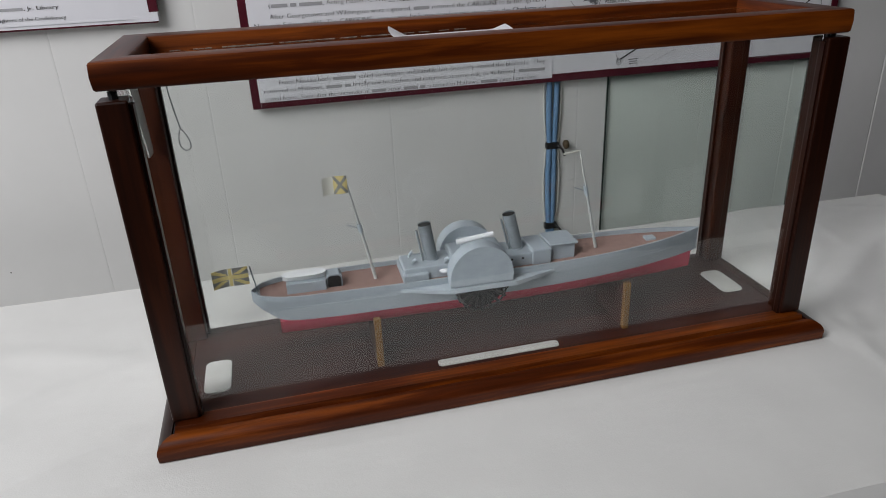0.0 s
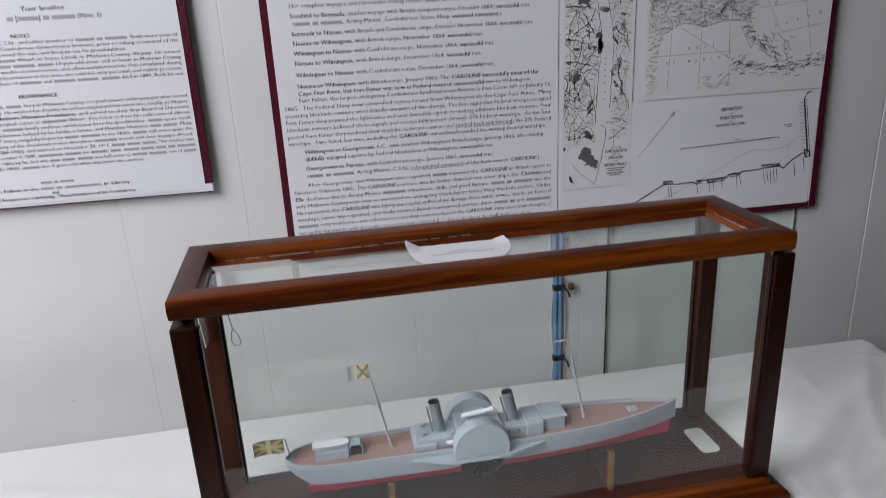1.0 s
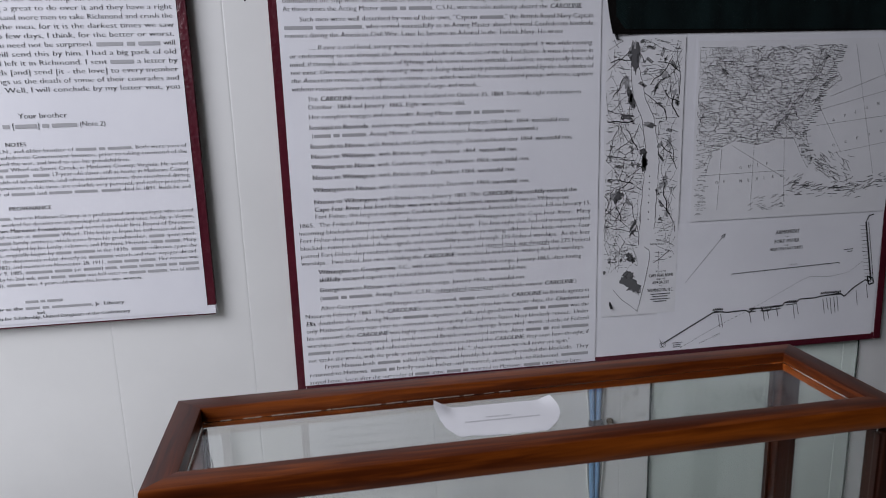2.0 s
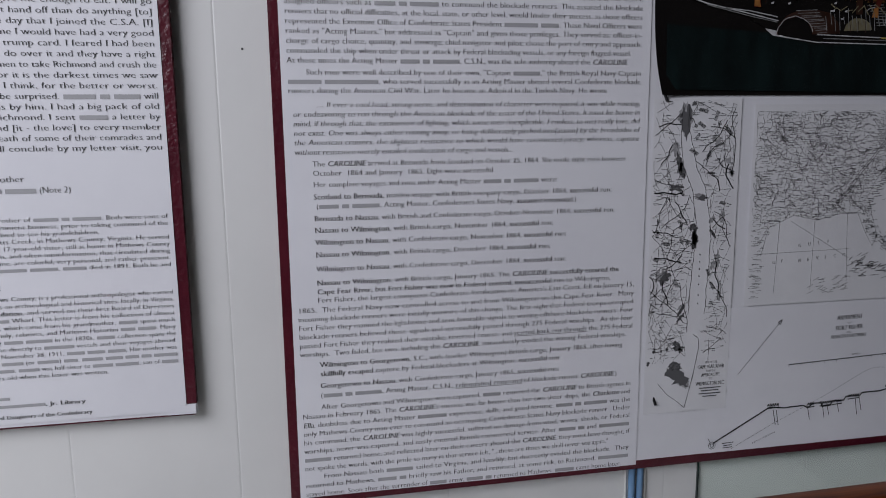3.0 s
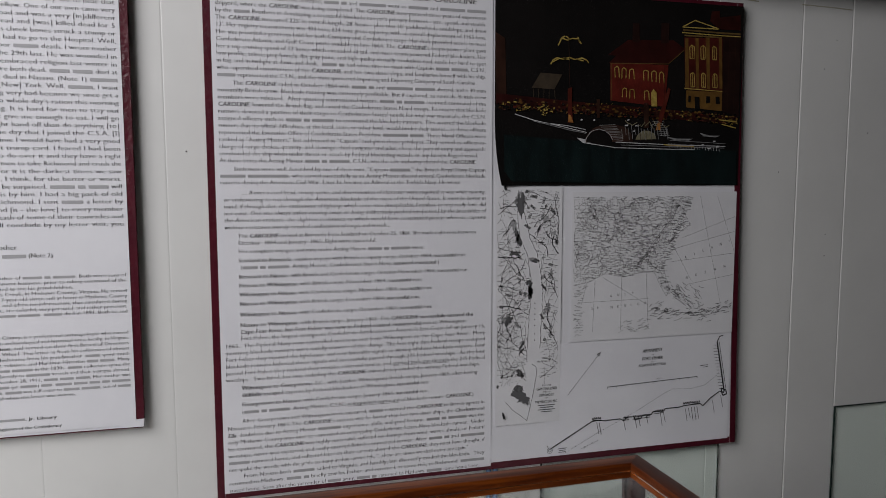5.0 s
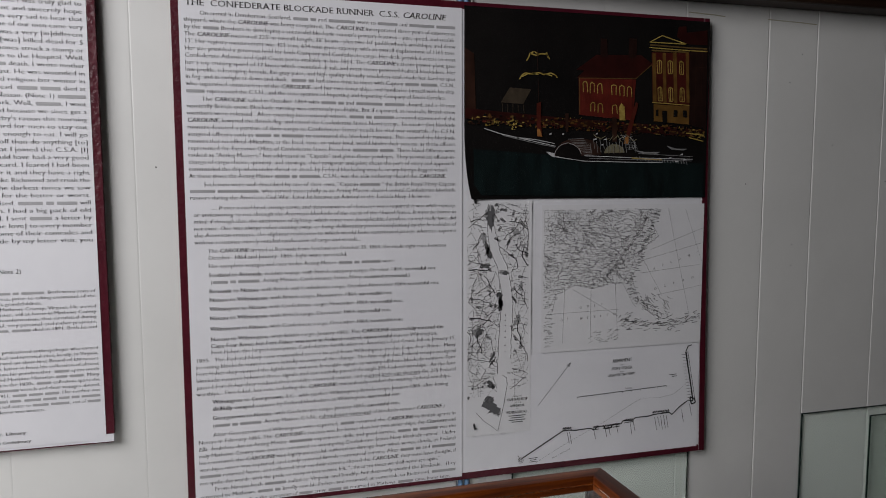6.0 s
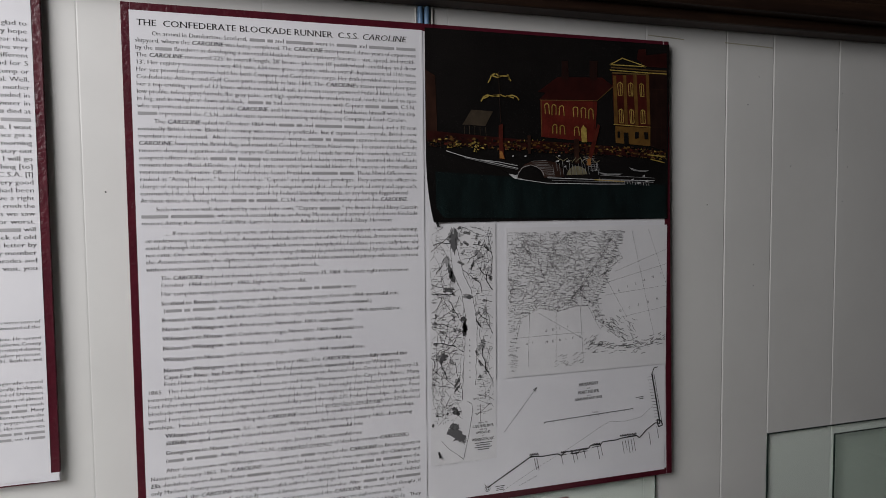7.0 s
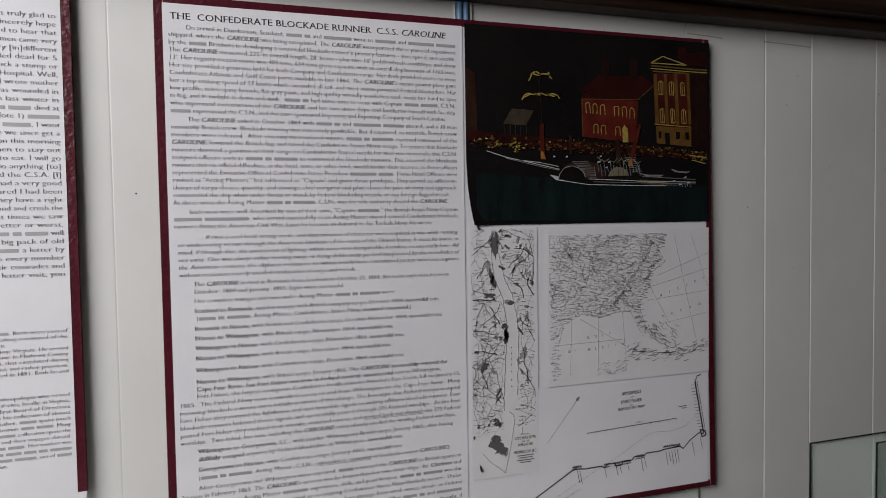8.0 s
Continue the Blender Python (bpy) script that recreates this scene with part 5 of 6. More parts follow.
def fort_map(t):
    s = sheet("map_sheet", 0.3368, 0.5735, 0.8712, 0.9995, 0.0004, paper, t, "copied plan of a coastal fort on white paper", 0.0002, 5.0)
    y = 0.0
    rng = random.Random(21)
    thick, fine = [], []
    run = [(0.3445, 0.880), (0.397, 0.9085), (0.412, 0.9085), (0.4155, 0.9095), (0.43, 0.9105), (0.4345, 0.9080), (0.439, 0.912), (0.4475, 0.9118), (0.4485, 0.9085), (0.457, 0.9095),
           (0.458, 0.9135), (0.470, 0.914), (0.472, 0.9175), (0.486, 0.918), (0.488, 0.921), (0.506, 0.9225), (0.512, 0.924), (0.5335, 0.9265), (0.538, 0.9225), (0.548, 0.930), (0.560, 0.933), (0.5665, 0.929)]
    sag = lambda x: float(np.interp(x, (0.40, 0.418, 0.446, 0.47, 0.51, 0.535, 0.55, 0.566), (0.0, -0.003, -0.0035, -0.005, -0.008, -0.009, -0.007, -0.001)))  # noqa: E731
    run = [(x, z + sag(x)) for x, z in run]
    thick.append((run, 0.0012))
    for cx, cz, n in ((0.4005, 0.9095, 5), (0.4375, 0.9105, 3), (0.452, 0.9115, 5), (0.4635, 0.9125, 4), (0.480, 0.9175, 5), (0.523, 0.9268, 10)):
        for k in range(n):
            p = (cx + (k - n / 2) * 0.0023, cz + sag(cx) + rng.uniform(-0.0003, 0.0003))
            thick.append(([p, (p[0] + 0.0008, p[1] + 0.0022), (p[0] + 0.0016, p[1])], 0.0009))
        thick.append(([(cx - n * 0.0012, cz + sag(cx) - 0.0022), (cx + n * 0.0012, cz + sag(cx) - 0.0016)], 0.0009))
    up = [(0.5665, 0.929), (0.5545, 0.990)]
    thick += [(up, 0.0018), ([(p[0] + 0.0028, p[1]) for p in up], 0.0006), ([(0.5545, 0.990), (0.5575, 0.9965), (0.5625, 0.9975)], 0.0011), ([(0.562, 0.9335), (0.5685, 0.931), (0.570, 0.926), (0.5645, 0.9245), (0.562, 0.9335)], 0.0016)]
    for k in range(16):
        f = k / 16
        p = (up[0][0] + (up[1][0] - up[0][0]) * f, up[0][1] + (up[1][1] - up[0][1]) * f)
        fine.append(([(p[0] - 0.0065, p[1] + 0.0002), (p[0] - 0.001, p[1])], 0.0004))
    for x in (0.4005, 0.4035, 0.434, 0.4485, 0.453, 0.463, 0.4815, 0.4855, 0.5145, 0.5185, 0.5225, 0.5265, 0.530, 0.551, 0.562):
        z = 0.9055 + (x - 0.40) * 0.135 + sag(x)
        q = (x, z)
        n = rng.uniform(0.011, 0.017)
        fine.append(([q, (x + 0.0015, z - n * 0.5), (x + 0.0030, z - n)], 0.0006))
    dash = [(0.362, 0.8735), (0.40, 0.8925), (0.45, 0.9145), (0.487, 0.9335), (0.497, 0.9375), (0.52, 0.936), (0.54, 0.939), (0.557, 0.951)]
    for a, b in zip(dash, dash[1:]):
        n = max(2, int(math.hypot(b[0] - a[0], b[1] - a[1]) / 0.004))
        for k in range(n):
            f, g = k / n, (k + 0.65) / n
            fine.append(([(a[0] + (b[0] - a[0]) * f, a[1] + (b[1] - a[1]) * f), (a[0] + (b[0] - a[0]) * g, a[1] + (b[1] - a[1]) * g)], 0.0003))
    ring = [(0.3435 + 0.0032 * math.cos(k * 0.4488), 0.8780 + 0.0032 * math.sin(k * 0.4488)) for k in range(15)]
    fine += [(ring, 0.0004), ([(0.3435 + (p[0] - 0.3435) * 0.5, 0.878 + (p[1] - 0.878) * 0.5) for p in ring], 0.0006), ([(0.3642, 0.9402), (0.4035, 0.9867)], 0.0003),
             ([(0.3995, 0.9845), (0.4035, 0.9867), (0.4022, 0.9825), (0.3995, 0.9845)], 0.0005), ([(0.413, 0.9458), (0.5292, 0.9501)], 0.0007), ([(0.340, 0.884), (0.342, 0.8805), (0.341, 0.879)], 0.0006)]
    for k in range(11):
        x = 0.413 + 0.01162 * k
        fine.append(([(x, 0.9440 + 0.00043 * k), (x, 0.9458 + 0.00043 * k)], 0.0004))
    for x, z, n in ((0.3585, 0.8790, 0.011), (0.3585, 0.8768, 0.008), (0.3585, 0.8748, 0.009), (0.538, 0.963, 0.010), (0.540, 0.9608, 0.006)):
        fine.append(([(x - n / 2, z), (x + n / 2, z + 0.0003)], 0.0007))
    flat("plan_wall", *ribbons(thick, y - 0.0001), ink, s)
    flat("plan_linework", *ribbons(fine, y), ink, s)
    for w, z, hw, size in (("*ARMAMENT*", 0.9850, 0.0128, 0.0056), ("OF", 0.9800, 0.002, 0.0024), ("*FORT FISHER*", 0.9757, 0.0135, 0.0052), ("AND", 0.9715, 0.0024, 0.0022), ("*ADJACENT BATTERIES*", 0.9680, 0.0178, 0.0042)):
        print_line(s, ink, w, 0.4695 - hw, 0.4695 + hw, z, size, y - 0.0001, slope=0.02)
    print_line(s, ink_soft, "YARDS", 0.474, 0.483, 0.9512, 0.0024, y - 0.0001)
    print_line(s, ink_soft, "HALF MOON", 0.382, 0.404, 0.8765, 0.0024, y - 0.0001, slope=0.4)


def photograph(t):
    """A dark printed picture: a paddle steamer at a quay before lit brick buildings."""
    black = noisy("black photo print", (0.0060, 0.0054, 0.0053), (0.0105, 0.0090, 0.0086), 12.0, 0.25)
    water = noisy("dark teal photo print", (0.0045, 0.0062, 0.0064), (0.0085, 0.0165, 0.0165), 22.0, 0.25, (3, 1, 0.6))
    red = noisy("brick red photo print", (0.062, 0.008, 0.006), (0.115, 0.016, 0.011), 60.0, 0.3)
    dusk = noisy("dark red photo print", (0.014, 0.0032, 0.003), (0.036, 0.0072, 0.006), 40.0, 0.3)
    wine = noisy("wine red photo print", (0.038, 0.0065, 0.005), (0.075, 0.012, 0.009), 60.0, 0.3)
    shade = noisy("shaded wall photo print", (0.009, 0.0042, 0.0038), (0.021, 0.0088, 0.007), 60.0, 0.3)
    brown = noisy("dark brown photo print", (0.016, 0.0070, 0.0050), (0.040, 0.017, 0.011), 60.0, 0.3)
    gold = noisy("gold photo print", (0.22, 0.15, 0.030), (0.46, 0.34, 0.09), 120.0, 0.3)
    ochre = noisy("ochre photo print", (0.075, 0.044, 0.014), (0.150, 0.092, 0.03), 80.0, 0.3)
    stone = noisy("brown stone photo print", (0.080, 0.038, 0.010), (0.145, 0.075, 0.019), 90.0, 0.3)
    cream = noisy("cream photo print", (0.11, 0.095, 0.055), (0.21, 0.19, 0.12), 150.0, 0.3)
    rust = noisy("rust red photo print", (0.050, 0.009, 0.006), (0.090, 0.017, 0.011), 90.0, 0.3)
    orange = noisy("orange photo print", (0.19, 0.075, 0.018), (0.34, 0.15, 0.045), 150.0, 0.3)
    pale = noisy("pale photo print", (0.30, 0.30, 0.31), (0.60, 0.60, 0.60), 200.0, 0.3)
    grey_line = noisy("grey photo print", (0.12, 0.12, 0.12), (0.28, 0.28, 0.28), 200.0, 0.3)
    grey = noisy("brown grey photo print", (0.030, 0.022, 0.015), (0.060, 0.045, 0.031), 120.0, 0.3)
    s = sheet("photograph", 0.2762, 0.5738, 1.1745, 1.3768, -0.0002, black, t, "dark glossy night picture of a paddle steamer at a quay", 0.0003, 2.0, 0.004)
    rng = random.Random(9)
    layer = [-0.0006]

    def at(x, z):
        """A place on the picture, in millimetres from its lower left corner."""
        return 0.2764 + x / 1000, 1.1747 + z / 1000

    def shape(name, mat, *outlines):
        layer[0] -= 0.00002
        if name == "quay_cargo":
            tagged(flat(name, *polygons([[at(*p) for p in o] for o in outlines], layer[0]), mat, s), kind="stuff")
            return
        for o in outlines:
            flat(name, *polygons([[at(*p) for p in o]], layer[0]), mat, s)

    def strokes(name, mat, lines, w):
        layer[0] -= 0.00002
        drawn = flat(name, *ribbons([([at(*p) for p in q], w) for q in lines], layer[0]), mat, s)
        if len(lines) > 1:
            tagged(drawn, kind="stuff")

    def quay_goods():
        """Crates, barrels and lit heaps along the quay, too small to tell apart."""
        goods = []
        for _ in range(620):
            x = rng.uniform(2, 293)
            goods.append((x, 86 - 0.036 * x + rng.uniform(-6.5, 4.5), rng.uniform(0.5, 2.6), rng.uniform(0.5, 2.6)))
        for mat, chosen in ((brown, goods[:260]), (stone, goods[260:340]), (ochre, goods[340:400]), (dusk, goods[400:470]), (rust, goods[470:500]), (gold, goods[500:514]), (black, goods[514:])):
            shape("quay_cargo", mat, *[[(x - a, z), (x - a * 0.5, z + b), (x + a * 0.7, z + b * rng.uniform(0.6, 1.2)), (x + a, z)] for x, z, a, b in chosen])
        heaps = []
        for x, z, n, sx, sz in ((128, 88, 10, 9, 0.8), (160, 83, 7, 7, 1.0), (280, 75, 20, 7, 1.5), (288, 70, 14, 5, 1.0), (230, 79, 6, 12, 1.2)):
            for _ in range(n):
                cx, cz = x + rng.gauss(0, sx), z + rng.gauss(0, sz)
                heaps.append([(min(294, cx + rng.uniform(-1.6, 1.6)), cz + rng.uniform(-1.3, 1.3)) for _ in range(3)])
        shape("quay_cargo", gold, *heaps)

    shape("side_house", brown, [(-0.4, 159.3), (10.6, 153.3), (12.6, 89.3), (0.6, 89.3)])
    shape("quay", dusk, [(0.6, 96.3), (42.6, 93.3), (118.6, 88.3), (204.6, 84.3), (293.6, 78.3), (294.6, 70.3), (205.6, 74.3), (118.6, 79.3), (0.6, 85.3)])
    shape("shed_roof", grey, [(40.6, 103.3), (50.6, 119.3), (75.6, 118.3), (66.6, 102.3)])
    strokes("shed_post", grey, [[(42.6, 102.3), (42.6, 93.3)], [(48.6, 102.3), (48.6, 93.3)], [(54.6, 102.3), (54.6, 92.3)], [(60.6, 101.3), (60.6, 92.3)], [(66.6, 101.3), (67.6, 92.3)]], 0.0006)
    shape("roof", dusk, [(129.6, 132.3), (149.6, 151.3), (194.6, 155.3), (224.6, 152.3), (202.6, 134.3)])
    shape("roof_top", dusk, [(128.6, 141.3), (152.6, 158.3), (208.6, 160.3), (223.6, 151.3), (194.6, 136.3)])
    shape("chimney", shade, [(157.6, 176.3), (165.6, 176.3), (166.6, 156.3), (157.6, 156.3)], [(192.6, 178.3), (202.6, 178.3), (202.6, 157.3), (192.6, 156.3)])
    shape("brick_house", red, [(131.6, 132.3), (202.6, 133.3), (199.6, 87.3), (132.6, 92.3)])
    strokes("eave", ochre, [[(131.6, 132.3), (202.6, 134.3)], [(202.6, 134.3), (224.6, 152.3)], [(132.6, 132.3), (133.6, 93.3)]], 0.0007)
    shape("far_roof", dusk, [(253.6, 183.3), (255.6, 194.3), (265.6, 195.3), (266.6, 188.3), (293.6, 192.3), (294.6, 175.3), (265.6, 175.3)])
    shape("side_wall", shade, [(270, 172), (294.6, 172), (295.6, 78.3), (272.6, 84.3)])
    strokes("wall_line", brown, [[(272.6, 106.3), (294.6, 106.3)], [(274, 150), (294.6, 150)], [(280, 170), (280, 84)], [(288, 170), (288, 82)]], 0.0007)
    shape("temple_wall", wine, [(221.6, 164.3), (270.6, 165.3), (272.6, 105.3), (224.6, 107.3)])
    shape("lower_storey", stone, [(225.6, 106.3), (272.6, 105.3), (272.6, 84.3), (226.6, 87.3)])
    shape("pediment", black, [(219.6, 175.3), (234.6, 182.3), (266.6, 175.3)])
    strokes("gable", gold, [[(218.6, 175.3), (234.6, 183.3), (266.6, 175.3), (218.6, 175.3)], [(218.6, 169.3), (269.6, 168.3), (294.6, 168.3)]], 0.0011)
    strokes("gable_band", ochre, [[(219.6, 172.3), (268.6, 171.3), (293.6, 171.3)], [(221.6, 166.3), (269.6, 166.3)]], 0.0016)
    shape("column", stone, [(222.6, 163.3), (226.6, 163.3), (229.6, 107.3), (224.6, 107.3)])
    shape("column", stone, [(235.6, 164.3), (239.6, 164.3), (242.6, 108.3), (238.6, 107.3)])
    shape("column", stone, [(248.6, 165.3), (253.6, 165.3), (256.6, 108.3), (252.6, 108.3)])
    shape("column", stone, [(265.6, 166.3), (269.6, 166.3), (272.6, 109.3), (268.6, 109.3)])
    strokes("ledge", gold, [[(223.6, 108.3), (272.6, 106.3)]], 0.0009)
    strokes("window", gold, [[(229.6, 141.3), (228.6, 154.3), (231.6, 156.3), (234.6, 154.3), (234.6, 141.3), (229.6, 141.3)], [(231.6, 156.3), (232.6, 141.3)]], 0.0009)
    strokes("window", gold, [[(243.6, 141.3), (242.6, 154.3), (245.6, 156.3), (248.6, 154.3), (248.6, 141.3), (243.6, 141.3)], [(245.6, 156.3), (246.6, 141.3)]], 0.0009)
    strokes("window", gold, [[(258.6, 141.3), (257.6, 154.3), (259.6, 156.3), (262.6, 154.3), (263.6, 141.3), (258.6, 141.3)], [(259.6, 156.3), (260.6, 141.3)]], 0.0009)
    strokes("window", gold, [[(231.6, 110.3), (230.6, 124.3), (233.6, 126.3), (235.6, 124.3), (236.6, 110.3), (231.6, 110.3)], [(233.6, 126.3), (233.6, 110.3)]], 0.0009)
    strokes("window", gold, [[(245.6, 110.3), (244.6, 124.3), (246.6, 126.3), (249.6, 124.3), (250.6, 110.3), (245.6, 110.3)], [(246.6, 126.3), (247.6, 110.3)]], 0.0009)
    strokes("window", gold, [[(259.6, 110.3), (259.6, 124.3), (261.6, 126.3), (264.6, 124.3), (265.6, 110.3), (259.6, 110.3)], [(261.6, 126.3), (262.6, 110.3)]], 0.0009)
    strokes("window", gold, [[(137.6, 117.3), (136.6, 127.3), (139.6, 129.3), (141.6, 127.3), (142.6, 117.3)]], 0.001)
    strokes("window", gold, [[(145.6, 116.3), (145.6, 126.3), (147.6, 128.3), (150.6, 126.3), (150.6, 117.3)]], 0.001)
    strokes("window", gold, [[(154.6, 116.3), (154.6, 125.3), (157.6, 127.3), (159.6, 126.3), (160.6, 116.3)]], 0.001)
    strokes("window", gold, [[(172.6, 115.3), (171.6, 125.3), (174.6, 126.3), (177.6, 125.3), (177.6, 115.3)]], 0.001)
    strokes("window", gold, [[(182.6, 114.3), (181.6, 124.3), (184.6, 126.3), (187.6, 124.3), (187.6, 114.3)]], 0.001)
    strokes("window", gold, [[(191.6, 113.3), (191.6, 123.3), (193.6, 125.3), (196.6, 123.3), (197.6, 113.3)]], 0.001)
    strokes("window", gold, [[(146.6, 96.3), (146.6, 104.3), (148.6, 106.3), (151.6, 105.3), (151.6, 96.3)]], 0.001)
    strokes("window", gold, [[(155.6, 95.3), (155.6, 104.3), (158.6, 105.3), (160.6, 104.3), (161.6, 95.3)]], 0.001)
    strokes("window", gold, [[(173.6, 94.3), (173.6, 103.3), (176.6, 104.3), (178.6, 103.3), (179.6, 94.3)]], 0.001)
    shape("doorway", gold, [(182.6, 87.3), (181.6, 102.3), (184.6, 106.3), (188.6, 102.3), (189.6, 87.3)])
    shape("doorway", black, [(236.6, 99.3), (242.6, 99.3), (243.6, 85.3), (237.6, 85.3)], [(228.6, 100.3), (231.6, 100.3), (231.6, 93.3), (228.6, 93.3)], [(251.6, 100.3), (256.6, 100.3), (256.6, 93.3), (251.6, 92.3)], [(263.6, 100.3), (268.6, 100.3), (269.6, 92.3), (264.6, 92.3)])
    strokes("sail_light", gold, [[(69.6, 148.3), (71.6, 151.3), (73.6, 156.3), (77.6, 158.3)], [(73.6, 156.3), (80.6, 154.3), (85.6, 156.3), (92.6, 156.3), (96.6, 151.3)], [(78.6, 158.3), (83.6, 155.3)], [(92.6, 158.3), (94.6, 152.3)], [(61.6, 128.3), (64.6, 133.3), (68.6, 135.3), (75.6, 134.3), (83.6, 136.3), (89.6, 134.3), (97.6, 136.3), (103.6, 134.3), (105.6, 131.3)], [(64.6, 131.3), (70.6, 134.3)], [(90.6, 135.3), (99.6, 133.3)], [(75.6, 135.3), (83.6, 134.3)]], 0.0013)
    quay_goods()
    shape("water", water, [(9.6, 53.3), (93.6, 48.3), (293.6, 39.3), (294.6, 0.3), (10.6, 4.3)])
    shape("hull", black, [(21.6, 74.3), (42.6, 68.3), (74.6, 61.3), (94.6, 51.3), (100.6, 46.3), (139.6, 39.3), (277.6, 42.3), (278.6, 47.3), (206.6, 52.3), (138.6, 59.3), (67.6, 69.3)])
    strokes("rail", pale, [[(21.6, 75.3), (42.6, 69.3), (74.6, 63.3), (104.6, 57.3)], [(58.6, 66.3), (80.6, 64.3), (103.6, 60.3)], [(93.6, 51.3), (100.6, 46.3), (139.6, 41.3), (206.6, 40.3), (238.6, 40.3)], [(139.6, 47.3), (206.6, 45.3), (278.6, 44.3)]], 0.0008)
    strokes("rail", grey_line, [[(145.6, 44.3), (206.6, 43.3), (277.6, 42.3)], [(206.6, 50.3), (278.6, 47.3)], [(42.6, 68.3), (80.6, 60.3), (103.6, 56.3)]], 0.0006)
    shape("bow_plate", pale, [(94.6, 51.3), (105.6, 49.3), (109.6, 45.3), (100.6, 46.3)])
    shape("wheel_house", brown, [(160.6, 48.3), (159.6, 52.3), (157.6, 57.3), (153.6, 61.3), (149.6, 64.3), (143.6, 65.3), (138.6, 66.3), (120.6, 65.3), (118.6, 64.3), (115.6, 63.3), (113.6, 62.3), (111.6, 61.3), (109.6, 59.3), (107.6, 57.3), (105.6, 55.3), (104.6, 53.3), (104.6, 51.3), (103.6, 48.3), (103.6, 46.3)])
    strokes("wheel_rib", grey_line, [[(119.6, 65.3), (138.6, 66.3)], [(121.6, 63.3), (140.6, 64.3)], [(124.6, 61.3), (141.6, 62.3)], [(126.6, 60.3), (142.6, 61.3)], [(128.6, 58.3), (144.6, 59.3)], [(130.6, 57.3), (145.6, 58.3)], [(132.6, 55.3), (146.6, 56.3)], [(134.6, 53.3), (147.6, 54.3)], [(136.6, 52.3), (147.6, 52.3)], [(137.6, 50.3), (148.6, 51.3)], [(139.6, 48.3), (148.6, 49.3)]], 0.0005)
    shape("wheel_face", black, [(135.6, 46.3), (134.6, 50.3), (132.6, 53.3), (130.6, 56.3), (127.6, 58.3), (123.6, 60.3), (119.6, 60.3), (115.6, 59.3), (111.6, 58.3), (108.6, 56.3), (105.6, 53.3), (104.6, 49.3), (104.6, 46.3)])
    strokes("wheel_rim", pale, [[(135.6, 49.3), (134.6, 52.3), (132.6, 55.3), (129.6, 57.3), (126.6, 59.3), (122.6, 60.3), (119.6, 61.3), (115.6, 60.3), (111.6, 59.3), (108.6, 57.3), (106.6, 54.3), (104.6, 52.3), (103.6, 48.3)], [(200.6, 55.3), (201.6, 57.3), (201.6, 60.3), (201.6, 62.3), (200.6, 64.3), (198.6, 66.3), (196.6, 68.3), (194.6, 69.3), (191.6, 69.3), (189.6, 69.3), (186.6, 68.3), (184.6, 67.3), (182.6, 65.3)]], 0.0005)
    strokes("wheel_rib", grey_line, [[(183.6, 70.3), (198.6, 71.3)], [(185.6, 68.3), (199.6, 69.3)], [(186.6, 66.3), (200.6, 66.3)], [(188.6, 64.3), (202.6, 64.3)], [(189.6, 62.3), (203.6, 62.3)], [(190.6, 60.3), (204.6, 59.3)], [(192.6, 57.3), (205.6, 57.3)], [(193.6, 55.3), (206.6, 55.3)]], 0.0005)
    shape("boiler", cream, [(189.6, 51.3), (188.6, 54.3), (187.6, 56.3), (184.6, 58.3), (182.6, 59.3), (179.6, 60.3), (176.6, 60.3), (172.6, 60.3), (170.6, 59.3), (167.6, 57.3), (165.6, 55.3), (164.6, 53.3), (163.6, 50.3)])
    strokes("boiler_band", brown, [[(169.6, 58.3), (169.6, 49.3)], [(176.6, 58.3), (176.6, 49.3)], [(182.6, 58.3), (183.6, 49.3)]], 0.0006)
    shape("funnel", brown, [(172.6, 90.3), (178.6, 90.3), (179.6, 63.3), (173.6, 63.3)], [(115.6, 93.3), (119.6, 93.3), (119.6, 73.3), (116.6, 73.3)])
    strokes("mast", brown, [[(81.6, 160.3), (85.6, 67.3)], [(196.6, 166.3), (198.6, 64.3)]], 0.0004)
    shape("furled_sail", rust, [(202.6, 108.3), (205.6, 106.3), (197.6, 75.3), (192.6, 63.3), (189.6, 63.3), (192.6, 79.3)], [(81.6, 103.3), (86.6, 105.3), (86.6, 81.3), (88.6, 67.3), (82.6, 67.3), (81.6, 84.3)])
    shape("figurehead", orange, [(82.6, 76.3), (85.6, 75.3), (88.6, 67.3), (82.6, 68.3)], [(189.6, 68.3), (193.6, 69.3), (194.6, 61.3), (188.6, 61.3)])
    shape("deck_boat", grey_line, [(200.6, 54.3), (214.6, 52.3), (235.6, 52.3), (230.6, 50.3), (212.6, 50.3)], [(243.6, 59.3), (256.6, 56.3), (270.6, 56.3), (265.6, 54.3), (249.6, 55.3)])
    strokes("deck_light", gold, [[(198.6, 45.3), (215.6, 44.3), (237.6, 43.3)], [(272.6, 69.3), (291.6, 65.3)], [(268.6, 74.3), (292.6, 72.3)]], 0.0012)
    flames = []
    for x, z, n, sx, sz in ((33, 80.5, 16, 3.6, 2.2), (55, 80, 20, 3.4, 3.2)):
        for _ in range(n):
            cx, cz = x + rng.gauss(0, sx), z + rng.gauss(0, sz)
            flames.append([(cx + rng.uniform(-2.4, 2.4), cz + rng.uniform(-2.0, 2.0)) for _ in range(3)])
    shape("quay_cargo", gold, *flames)
